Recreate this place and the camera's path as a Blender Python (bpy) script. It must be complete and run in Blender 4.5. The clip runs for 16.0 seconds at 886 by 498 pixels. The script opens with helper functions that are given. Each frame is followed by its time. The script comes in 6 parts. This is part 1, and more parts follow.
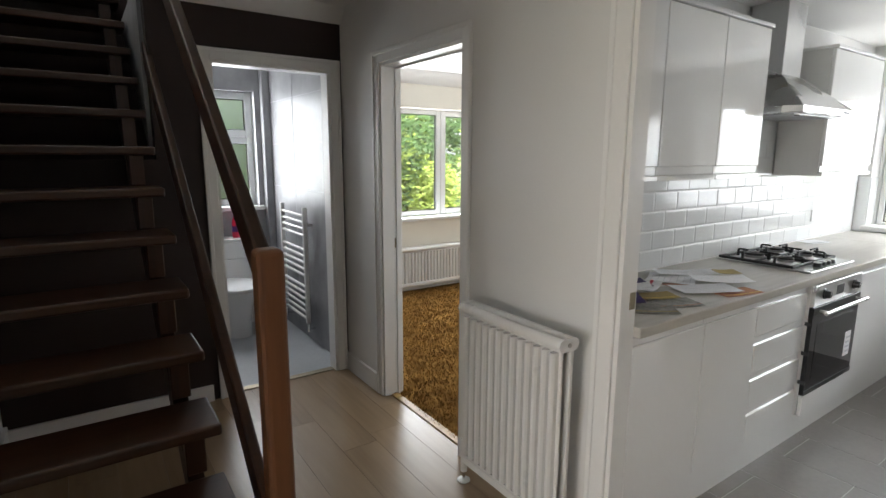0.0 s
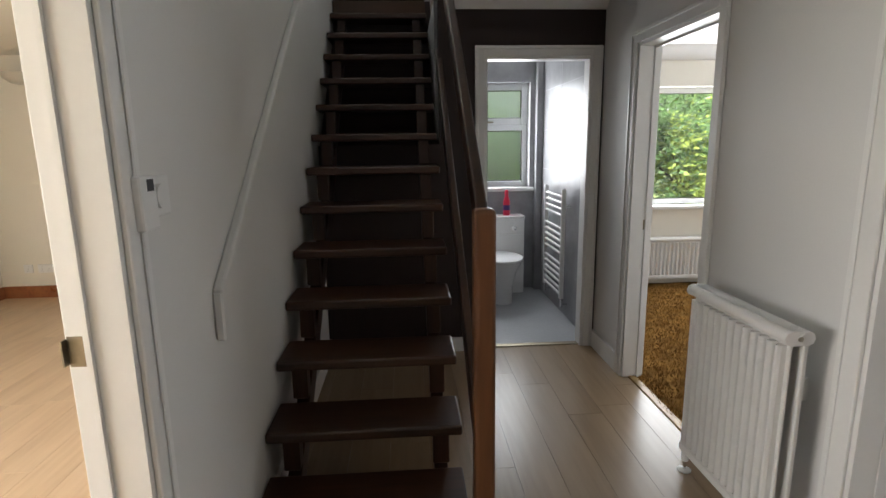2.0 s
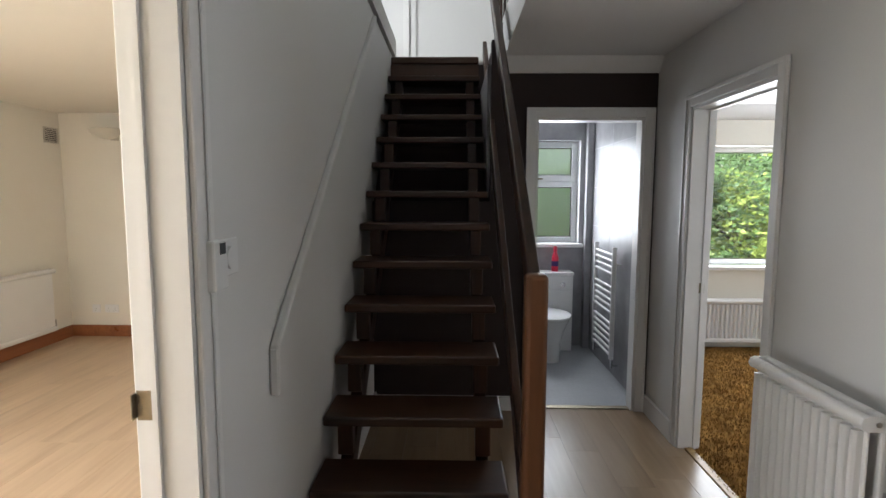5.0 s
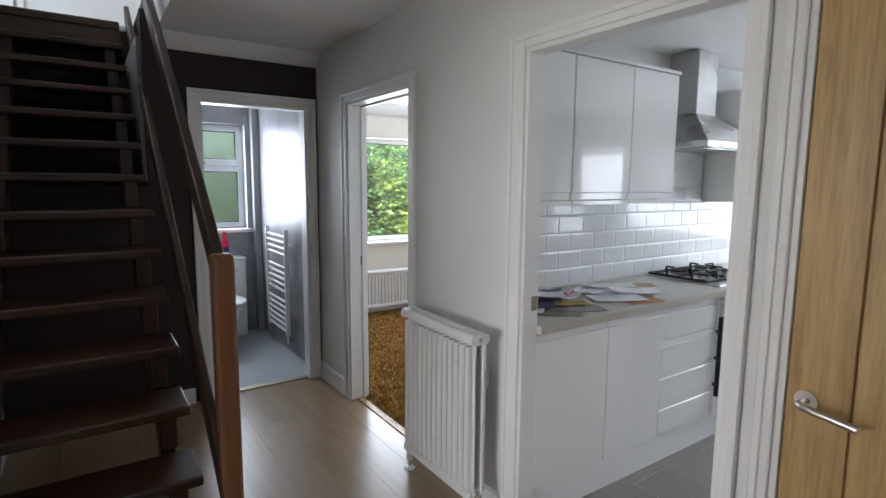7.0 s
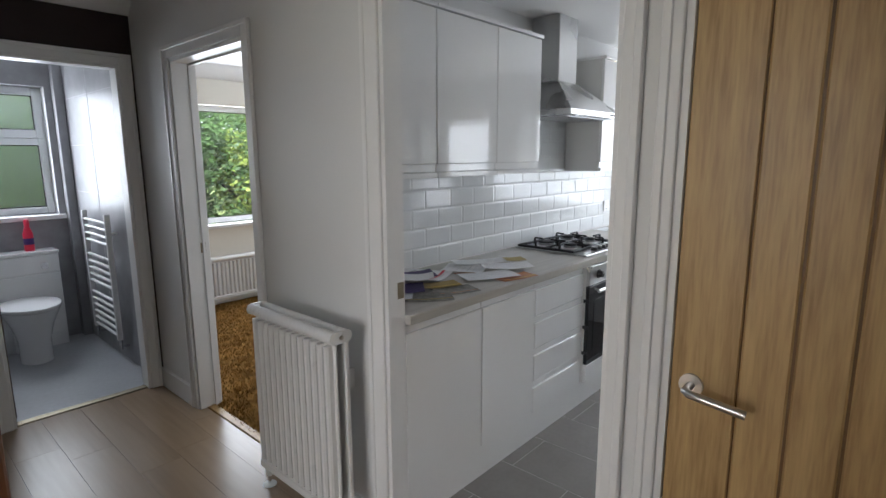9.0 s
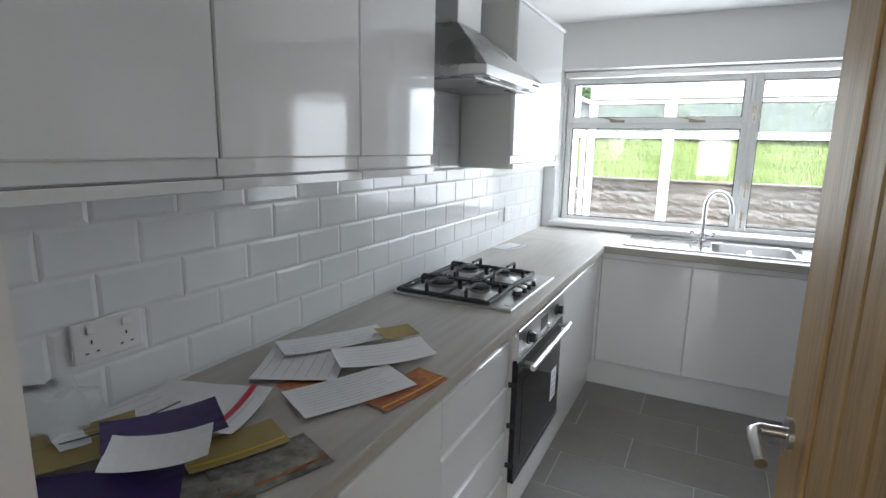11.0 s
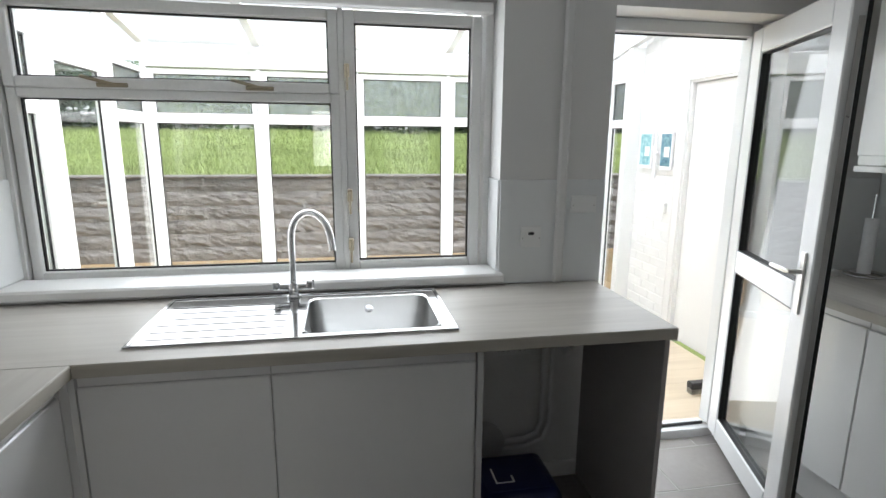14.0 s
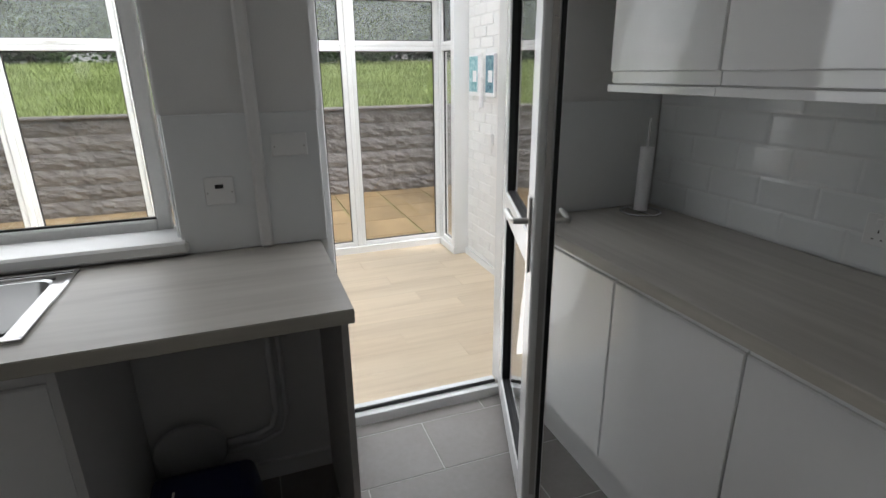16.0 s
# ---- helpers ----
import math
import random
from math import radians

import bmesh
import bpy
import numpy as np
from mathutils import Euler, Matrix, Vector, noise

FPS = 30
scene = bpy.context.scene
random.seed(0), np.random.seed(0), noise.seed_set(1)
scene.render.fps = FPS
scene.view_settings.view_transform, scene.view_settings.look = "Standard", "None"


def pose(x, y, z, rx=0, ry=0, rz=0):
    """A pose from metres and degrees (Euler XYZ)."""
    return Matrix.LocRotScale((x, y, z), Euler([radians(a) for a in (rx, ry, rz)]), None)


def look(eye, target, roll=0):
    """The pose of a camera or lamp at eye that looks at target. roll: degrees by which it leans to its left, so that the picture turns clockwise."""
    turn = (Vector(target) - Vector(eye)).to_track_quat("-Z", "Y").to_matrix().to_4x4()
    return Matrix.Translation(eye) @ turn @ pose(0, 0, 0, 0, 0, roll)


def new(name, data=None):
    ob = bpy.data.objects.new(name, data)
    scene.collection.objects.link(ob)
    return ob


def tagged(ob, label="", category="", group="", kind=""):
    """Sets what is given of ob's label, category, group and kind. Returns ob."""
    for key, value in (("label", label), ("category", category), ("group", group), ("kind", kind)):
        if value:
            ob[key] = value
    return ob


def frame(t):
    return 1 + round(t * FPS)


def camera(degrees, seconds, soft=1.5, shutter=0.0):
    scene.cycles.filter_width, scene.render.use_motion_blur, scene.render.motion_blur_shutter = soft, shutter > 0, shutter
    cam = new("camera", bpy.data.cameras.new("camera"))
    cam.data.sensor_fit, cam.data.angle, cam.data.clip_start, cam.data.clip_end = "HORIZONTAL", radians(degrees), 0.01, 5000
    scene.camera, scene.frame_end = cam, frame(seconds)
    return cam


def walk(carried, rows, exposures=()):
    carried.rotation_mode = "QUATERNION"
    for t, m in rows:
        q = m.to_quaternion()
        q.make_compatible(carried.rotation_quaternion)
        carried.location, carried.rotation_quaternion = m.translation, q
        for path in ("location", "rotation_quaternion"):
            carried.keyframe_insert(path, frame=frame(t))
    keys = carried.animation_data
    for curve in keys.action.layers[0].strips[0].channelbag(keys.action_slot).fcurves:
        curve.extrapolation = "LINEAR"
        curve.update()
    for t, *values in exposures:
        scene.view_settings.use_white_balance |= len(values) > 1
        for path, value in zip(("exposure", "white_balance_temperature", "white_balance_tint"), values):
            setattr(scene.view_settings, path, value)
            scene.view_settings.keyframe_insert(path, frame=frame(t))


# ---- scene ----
cam = camera(80.0, 16.0)
PATH = [
    (0, (0.832, 0.600, 1.494), (1.949, 2.222, 1.143), 0.28),
    (0.5, (0.879, 0.519, 1.505), (2.028, 2.118, 1.156), 0.06),
    (1, (0.896, 0.408, 1.493), (1.936, 2.077, 1.127), 0.12),
    (1.5, (0.868, 0.381, 1.485), (1.709, 2.157, 1.113), -0.16),
    (2, (0.972, 0.319, 1.454), (1.103, 2.277, 1.068), -0.83),
    (2.5, (0.999, 0.281, 1.470), (0.954, 2.244, 1.089), -0.04),
    (3, (0.997, 0.238, 1.470), (0.925, 2.199, 1.082), 0.01),
    (3.2, (0.997, 0.240, 1.476), (0.924, 2.198, 1.076), 0.04),
    (5.3, (0.943, 0.346, 1.500), (0.908, 2.337, 1.310), 0.19),
    (5.5, (0.938, 0.376, 1.493), (0.903, 2.365, 1.292), 0.29),
    (6, (0.896, 0.376, 1.503), (1.203, 2.337, 1.257), 0.58),
    (6.5, (0.867, 0.249, 1.513), (1.485, 2.132, 1.250), 0.55),
    (7, (0.849, 0.126, 1.494), (1.966, 1.766, 1.245), 0.46),
    (7.5, (0.857, 0.078, 1.514), (2.212, 1.525, 1.250), 0.22),
    (8, (0.906, 0.100, 1.478), (2.329, 1.478, 1.203), 0.21),
    (8.2, (0.928, 0.118, 1.478), (2.366, 1.476, 1.184), -0.04),
    (10.3, (1.643, 0.868, 1.493), (3.169, 2.101, 1.106), 0.44),
    (10.5, (1.774, 0.952, 1.473), (3.347, 2.127, 1.094), 0.70),
    (11, (2.141, 1.109, 1.481), (3.894, 1.991, 1.096), 1.19),
    (11.5, (2.526, 1.186, 1.464), (4.337, 1.950, 1.095), 0.77),
    (12, (2.870, 1.251, 1.438), (4.717, 1.928, 1.078), 0.82),
    (12.5, (3.183, 1.283, 1.460), (5.096, 1.730, 1.082), 0.79),
    (13, (3.500, 1.239, 1.451), (5.434, 1.546, 1.046), 0.49),
    (13.5, (3.729, 1.087, 1.447), (5.685, 1.173, 1.039), 0.62),
    (14, (3.930, 0.934, 1.484), (5.856, 0.576, 1.082), 0.45),
    (14.5, (4.011, 0.767, 1.493), (5.842, 0.056, 1.119), 0.25),
    (15, (4.031, 0.520, 1.490), (5.813, -0.334, 1.182), -0.19),
    (15.5, (4.088, 0.315, 1.427), (5.832, -0.532, 0.940), -0.65),
    (16, (4.194, 0.097, 1.446), (5.978, -0.545, 0.809), -0.67),
]
EXPOSURES = [(0.0, 2.15, 6300, 10), (3.0, 2.2, 6300, 11), (5.5, 2.2, 5900, 11), (6.5, 2.35, 5600, 10), (7.0, 2.3, 5700, 11), (8.0, 2.2, 5900, 12), (10.5, 1.6, 5800, 10), (11.0, 1.8, 5900, 10),
             (12.5, 1.35, 6000, 10), (13.5, 1.0, 6200, 10), (14.5, 0.87, 6100, 10), (15.0, 0.7, 6000, 10), (15.5, 0.42, 6100, 10), (16.0, 0.25, 6300, 12)]
walk(cam, [(t, look(eye, target, roll)) for t, eye, target, roll in PATH], EXPOSURES)

# ---- world and light: a bright overcast day ----
world = bpy.data.worlds.new("overcast_sky")
scene.world = world
world.use_nodes = True
wn, wl = world.node_tree.nodes, world.node_tree.links
wn.clear()
sky = wn.new("ShaderNodeTexSky")
sky.sky_type = "NISHITA"
sky.sun_disc = False
sky.sun_elevation, sky.sun_rotation = radians(52), radians(207)
sky.air_density, sky.dust_density, sky.ozone_density = 1.0, 2.0, 1.0
hsv = wn.new("ShaderNodeHueSaturation")
hsv.inputs["Saturation"].default_value = 0.2
bg = wn.new("ShaderNodeBackground")
bg.inputs["Strength"].default_value = 0.15
wo = wn.new("ShaderNodeOutputWorld")
wl.new(sky.outputs["Color"], hsv.inputs["Color"])
wl.new(hsv.outputs["Color"], bg.inputs["Color"])
wl.new(bg.outputs["Background"], wo.inputs["Surface"])

SUN = new("sun", bpy.data.lights.new("sun", "SUN"))
SUN.data.energy, SUN.data.angle, SUN.data.color = 2.2, radians(25), (1.0, 0.97, 0.92)
SUN.matrix_world = look((-8, -16, 24), (0, 0, 0))


def daylight_fill(name, eye, target, w, h, power, col=(1.0, 0.98, 0.95)):
    """An added area lamp that stands in for daylight and brightens a room."""
    la = bpy.data.lights.new(name, "AREA")
    la.shape, la.size, la.size_y, la.energy, la.color = "RECTANGLE", w, h, power, col
    ob = new(name, la)
    ob.matrix_world = look(eye, target)
    return ob


# ---- materials ----
def mat(name, col, rough=0.5, metal=0.0, var=0.05, scale=3.0, fine=70.0, bump=0.08, depth=0.002, stretch=(1, 1, 1), rand=0.0,
        spec=0.5, coat=0.0, col2=None, rvar=0.06):
    m = bpy.data.materials.new(name)
    m.use_nodes = True
    n, l = m.node_tree.nodes, m.node_tree.links
    b = n["Principled BSDF"]
    tc, mp = n.new("ShaderNodeTexCoord"), n.new("ShaderNodeMapping")
    mp.inputs["Scale"].default_value = stretch
    info = n.new("ShaderNodeObjectInfo")
    off = n.new("ShaderNodeVectorMath")
    off.operation = "SCALE"
    off.inputs[0].default_value = (37.0, 53.0, 29.0)
    l.new(info.outputs["Random"], off.inputs["Scale"])
    add = n.new("ShaderNodeVectorMath")
    l.new(tc.outputs["Object"], mp.inputs["Vector"])
    l.new(mp.outputs["Vector"], add.inputs[0])
    l.new(off.outputs["Vector"], add.inputs[1])
    big, small = n.new("ShaderNodeTexNoise"), n.new("ShaderNodeTexNoise")
    big.inputs["Scale"].default_value, small.inputs["Scale"].default_value = scale, fine
    big.inputs["Detail"].default_value, small.inputs["Detail"].default_value = 4, 3
    for t in (big, small):
        l.new(add.outputs["Vector"], t.inputs["Vector"])
    mixn = n.new("ShaderNodeMix")
    mixn.data_type = "FLOAT"
    mixn.inputs[0].default_value = 0.4
    l.new(big.outputs["Fac"], mixn.inputs[2])
    l.new(small.outputs["Fac"], mixn.inputs[3])
    ramp = n.new("ShaderNodeValToRGB")
    ramp.color_ramp.elements[0].position, ramp.color_ramp.elements[1].position = 0.32, 0.68
    c2 = col2 or tuple(min(1, c * (1 + var)) for c in col)
    c1 = tuple(c * (1 - var) for c in col)
    ramp.color_ramp.elements[0].color, ramp.color_ramp.elements[1].color = (*c1, 1), (*c2, 1)
    l.new(mixn.outputs[0], ramp.inputs["Fac"])
    out = ramp.outputs["Color"]
    if rand:
        h = n.new("ShaderNodeHueSaturation")
        mr = n.new("ShaderNodeMapRange")
        mr.inputs["To Min"].default_value, mr.inputs["To Max"].default_value = 1 - rand, 1 + rand
        l.new(info.outputs["Random"], mr.inputs["Value"])
        l.new(mr.outputs["Result"], h.inputs["Value"])
        l.new(out, h.inputs["Color"])
        out = h.outputs["Color"]
    l.new(out, b.inputs["Base Color"])
    rr = n.new("ShaderNodeMapRange")
    rr.inputs["To Min"].default_value, rr.inputs["To Max"].default_value = max(0.02, rough - rvar), min(1, rough + rvar)
    l.new(big.outputs["Fac"], rr.inputs["Value"])
    l.new(rr.outputs["Result"], b.inputs["Roughness"])
    b.inputs["Metallic"].default_value = metal
    b.inputs["Specular IOR Level"].default_value = spec
    b.inputs["Coat Weight"].default_value = coat
    b.inputs["Coat Roughness"].default_value = 0.03
    if bump:
        bp = n.new("ShaderNodeBump")
        bp.inputs["Strength"].default_value, bp.inputs["Distance"].default_value = bump, depth
        l.new(small.outputs["Fac"], bp.inputs["Height"])
        l.new(bp.outputs["Normal"], b.inputs["Normal"])
    return m


def wood(name, dark, light, rough=0.4, axis=1, rand=0.12, grain=28.0, coat=0.0, bump=0.12, spec=0.5):
    st = [grain, grain, grain]
    st[axis] = grain / 14
    return _wood(name, dark, light, rough, st, rand, coat, bump, spec)


def _wood(name, dark, light, rough, st, rand, coat, bump, spec):
    m = mat(name, light, rough, 0, 0.0, 0.35, 2.2, bump, 0.0012, tuple(st), rand, spec, coat)
    r = next(x for x in m.node_tree.nodes if x.type == "VALTORGB")
    e = r.color_ramp.elements
    e[0].color, e[1].color = (*dark, 1), (*light, 1)
    mid = r.color_ramp.elements.new(0.52)
    mid.color = (*[a * 0.35 + b * 0.65 for a, b in zip(dark, light)], 1)
    return m


def glass(name, rough=0.0, tint=(0.97, 0.99, 0.98), bump=0.0, bscale=30.0):
    m = bpy.data.materials.new(name)
    m.use_nodes = True
    n, l = m.node_tree.nodes, m.node_tree.links
    b = n["Principled BSDF"]
    b.inputs["Base Color"].default_value = (*tint, 1)
    b.inputs["Transmission Weight"].default_value = 1
    b.inputs["Roughness"].default_value = rough
    b.inputs["IOR"].default_value = 1.45
    if bump:
        tc, nt, bp = n.new("ShaderNodeTexCoord"), n.new("ShaderNodeTexNoise"), n.new("ShaderNodeBump")
        nt.inputs["Scale"].default_value = bscale
        nt.inputs["Distortion"].default_value = 2.5
        bp.inputs["Strength"].default_value, bp.inputs["Distance"].default_value = bump, 0.02
        l.new(tc.outputs["Object"], nt.inputs["Vector"])
        l.new(nt.outputs["Fac"], bp.inputs["Height"])
        l.new(bp.outputs["Normal"], b.inputs["Normal"])
    return m


M_WALL = mat("white_emulsion", (0.74, 0.735, 0.72), 0.62, 0, 0.03, 1.3, 180, 0.12, 0.001)
M_CREAM = mat("cream_emulsion", (0.80, 0.765, 0.68), 0.65, 0, 0.03, 1.3, 150, 0.12, 0.001)
M_BROWN = mat("brown_wall_paint", (0.021, 0.010, 0.0095), 0.6, 0, 0.12, 2, 120, 0.1, 0.001)
M_CEIL = mat("ceiling_paint", (0.84, 0.835, 0.82), 0.75, 0, 0.02, 1.5, 200, 0.15, 0.001)
M_TRIM = mat("white_gloss_paint", (0.80, 0.795, 0.78), 0.40, 0, 0.02, 4, 60, 0.02, 0.0006)
M_UPVC = mat("white_upvc", (0.82, 0.83, 0.83), 0.22, 0, 0.02, 5, 120, 0.02, 0.0005)
M_GREYFRAME = mat("painted_window_frame", (0.80, 0.80, 0.785), 0.35, 0, 0.05, 6, 90, 0.08, 0.001)
M_GLOSS = mat("white_gloss_door", (0.85, 0.85, 0.84), 0.06, 0, 0.01, 2, 60, 0.0, 0.001, rvar=0.02, coat=0.25)
M_CARC = mat("white_carcass", (0.66, 0.655, 0.64), 0.4, 0, 0.02, 4, 120, 0.04, 0.0005)
M_GREYPANEL = mat("grey_end_panel", (0.42, 0.40, 0.385), 0.45, 0, 0.04, 4, 120, 0.04, 0.0005)
M_WORKX = _wood("pale_worktop_x", (0.40, 0.375, 0.34), (0.56, 0.535, 0.49), 0.4, [1.3, 16, 16], 0, 0, 0.05, 0.35)
M_WORKY = _wood("pale_worktop_y", (0.40, 0.375, 0.34), (0.56, 0.535, 0.49), 0.4, [16, 1.3, 16], 0, 0, 0.05, 0.35)
# worktop tone slightly darkened: the front edge's shade is in the colour
M_EDGESHADE = _wood("shaded_worktop_edging", (0.40, 0.375, 0.32), (0.52, 0.49, 0.43), 0.45, [3, 3, 30], 0, 0, 0.05, 0.35)
M_TILE = mat("white_metro_tile", (0.80, 0.815, 0.815), 0.11, 0, 0.015, 4, 30, 0.02, 0.001, rand=0.012, rvar=0.03)
M_GROUT = mat("white_grout", (0.78, 0.78, 0.77), 0.8, 0, 0.04, 8, 150, 0.2)
M_FLOORTILE = mat("grey_porcelain_tile", (0.235, 0.218, 0.205), 0.38, 0, 0.10, 5, 45, 0.06, 0.001, rand=0.05)
M_FLGROUT = mat("pale_floor_grout", (0.52, 0.505, 0.48), 0.8, 0, 0.08, 9, 150, 0.2)
M_LAM = wood("oak_laminate", (0.23, 0.155, 0.09), (0.33, 0.235, 0.145), 0.3, 1, 0.05, 16, 0, 0.04)
M_LAM2 = wood("pale_oak_laminate", (0.50, 0.35, 0.23), (0.66, 0.50, 0.345), 0.35, 1, 0.04, 14, 0, 0.04)
# lighter copy of the laminate, with the conservatory's daylight glare in its colour
M_LAMLIT = wood("lit_oak_laminate", (0.58, 0.46, 0.32), (0.74, 0.62, 0.46), 0.35, 1, 0.04, 14, 0, 0.04)
M_STAIR = wood("dark_stained_stair", (0.018, 0.0075, 0.0035), (0.068, 0.027, 0.012), 0.36, 0, 0.15, 26, 0, 0.1)
M_STAIRZ = wood("dark_stained_rail", (0.017, 0.007, 0.004), (0.058, 0.023, 0.011), 0.36, 2, 0.1, 26, 0, 0.1)
M_NEWEL = wood("brown_newel", (0.10, 0.040, 0.017), (0.19, 0.082, 0.036), 0.40, 2, 0.05, 24, 0, 0.1)
M_OAK = wood("oak_door", (0.34, 0.20, 0.07), (0.62, 0.42, 0.18), 0.42, 2, 0.05, 70, 0, 0.22)
# darker copy of the oak that paints shade into the board grooves
M_OAKSHADE = wood("oak_groove_shade", (0.13, 0.065, 0.02), (0.24, 0.13, 0.05), 0.5, 2, 0.02, 22, 0, 0.1)
M_SKIRTB = wood("varnished_skirting", (0.22, 0.075, 0.03), (0.38, 0.15, 0.06), 0.3, 1, 0.05, 18, 0, 0.06)
M_STEEL = mat("brushed_steel", (0.58, 0.58, 0.575), 0.28, 1.0, 0.02, 3, 40, 0.0, 0.0005, rvar=0.04)
M_POLISH = mat("polished_steel", (0.58, 0.58, 0.575), 0.12, 1.0, 0.02, 3, 40, 0.0, 0.0003, rvar=0.03)
M_STEELDK = mat("hood_filter", (0.42, 0.42, 0.43), 0.38, 1.0, 0.06, 4, 160, 0.2, 0.0008)
M_CHROME = mat("chrome", (0.72, 0.72, 0.73), 0.1, 1.0, 0.02, 4, 60, 0.0, rvar=0.03)
M_SATIN = mat("satin_nickel", (0.55, 0.54, 0.52), 0.3, 1.0, 0.04, 6, 90, 0.03)
M_IRON = mat("cast_iron", (0.016, 0.016, 0.017), 0.55, 0, 0.2, 8, 180, 0.3, 0.0008)
M_BLACK = mat("black_plastic", (0.014, 0.014, 0.015), 0.35, 0, 0.1, 6, 90, 0.05)
M_OVENGLASS = mat("oven_glass", (0.012, 0.012, 0.014), 0.05, 0, 0.05, 4, 60, 0.0, rvar=0.02)
M_WHITEPL = mat("white_plastic", (0.80, 0.80, 0.79), 0.3, 0, 0.015, 6, 90, 0.02)
M_CERAMIC = mat("white_ceramic", (0.83, 0.83, 0.82), 0.08, 0, 0.01, 4, 60, 0.0, rvar=0.02)
M_RAD = mat("white_radiator", (0.78, 0.775, 0.76), 0.3, 0, 0.02, 4, 90, 0.03)
M_CARPET = mat("gold_brown_carpet", (0.26, 0.145, 0.045), 0.95, 0, 0.55, 7, 22, 0.5, 0.01, spec=0.0)
M_VINYL = mat("grey_vinyl_floor", (0.40, 0.415, 0.43), 0.32, 0, 0.12, 3, 40, 0.05)
M_BATHTILE = mat("grey_marble_tile", (0.31, 0.31, 0.32), 0.34, 0, 0.25, 2.2, 9, 0.02, 0.001, rvar=0.04, spec=0.25)
M_GLASS = glass("clear_glass")
M_OBSC = glass("obscure_glass", 0.08, (0.90, 0.94, 0.93), 1.0, 30)
M_POLY = glass("roof_polycarbonate", 0.55, (0.97, 0.99, 1.0), 0.05, 60)
M_FROST = glass("frosted_glass", 0.4, (0.93, 0.96, 0.95), 0.25, 60)
M_BRICKW = mat("white_painted_brick", (0.80, 0.80, 0.79), 0.5, 0, 0.04, 9, 70, 0.5, 0.003, rand=0.03)
M_BLUE = mat("navy_plastic", (0.006, 0.010, 0.075), 0.38, 0, 0.12, 6, 150, 0.1)
M_CONC = mat("weathered_concrete", (0.27, 0.25, 0.245), 0.9, 0, 0.42, 9, 34, 0.9, 0.02, (1, 1, 2.2), 0.16, spec=0.2)
M_PAVE = mat("sandstone_slab", (0.36, 0.25, 0.13), 0.8, 0, 0.28, 2.5, 30, 0.3, 0.004, rand=0.1)
M_SOIL = mat("lawn_soil", (0.22, 0.27, 0.08), 0.95, 0, 0.3, 2, 30, 0.5, 0.02)
M_GRASS = mat("grass_blade", (0.36, 0.43, 0.17), 0.6, 0, 0.35, 0.8, 9, 0.0, rand=0.0, spec=0.2)
M_LEAF = mat("leaf_green", (0.07, 0.13, 0.035), 0.5, 0, 0.45, 0.9, 6, 0.0, spec=0.3)
M_LEAF2 = mat("leaf_lime", (0.27, 0.34, 0.06), 0.5, 0, 0.35, 0.9, 6, 0.0, spec=0.3)
M_LEAF3 = mat("leaf_dark", (0.022, 0.045, 0.02), 0.6, 0, 0.4, 0.9, 6, 0.0, spec=0.2)
M_BARK = mat("bark", (0.08, 0.055, 0.035), 0.9, 0, 0.3, 6, 40, 0.8, 0.01)
M_PAPER = mat("white_paper", (0.88, 0.88, 0.89), 0.7, 0, 0.03, 7, 90, 0.05, rand=0.03)
M_ENV = mat("manila_paper", (0.40, 0.31, 0.12), 0.75, 0, 0.06, 7, 90, 0.05)
M_PURPLE = mat("purple_print", (0.045, 0.022, 0.13), 0.4, 0, 0.15, 7, 90, 0.0)
M_RED = mat("red_print", (0.38, 0.05, 0.03), 0.4, 0, 0.3, 14, 60, 0.0, col2=(0.55, 0.22, 0.05))
M_DARKPRINT = mat("dark_print", (0.10, 0.095, 0.085), 0.45, 0, 0.6, 22, 60, 0.0, col2=(0.36, 0.34, 0.29))
M_GREYINK = mat("grey_ink", (0.58, 0.58, 0.61), 0.7, 0, 0.05, 9, 90, 0.0)
M_PINKBOT = mat("red_plastic_bottle", (0.62, 0.02, 0.06), 0.3, 0, 0.06, 7, 90, 0.0)
M_BLIND = mat("cream_shade", (0.60, 0.57, 0.50), 0.5, 0, 0.05, 7, 90, 0.0)
M_SEA = mat("turquoise_print", (0.02, 0.36, 0.45), 0.5, 0, 0.3, 22, 60, 0.0, col2=(0.55, 0.78, 0.80))
M_SEA2 = mat("deep_blue_print", (0.015, 0.12, 0.22), 0.5, 0, 0.3, 22, 60, 0.0, col2=(0.30, 0.50, 0.55))
M_YELLOW = mat("yellow_plastic", (0.75, 0.50, 0.02), 0.4, 0, 0.05, 7, 90, 0.0)
M_CLEAR = glass("crumpled_plastic", 0.3, (0.96, 0.97, 0.97), 0.1, 14)
M_CLEAR.node_tree.nodes["Principled BSDF"].inputs["IOR"].default_value = 1.12
M_SHED = mat("green_shed_board", (0.07, 0.13, 0.12), 0.7, 0, 0.15, 4, 60, 0.3, 0.003)
M_BRASS = mat("tarnished_brass", (0.30, 0.26, 0.19), 0.45, 1.0, 0.15, 9, 90, 0.1)


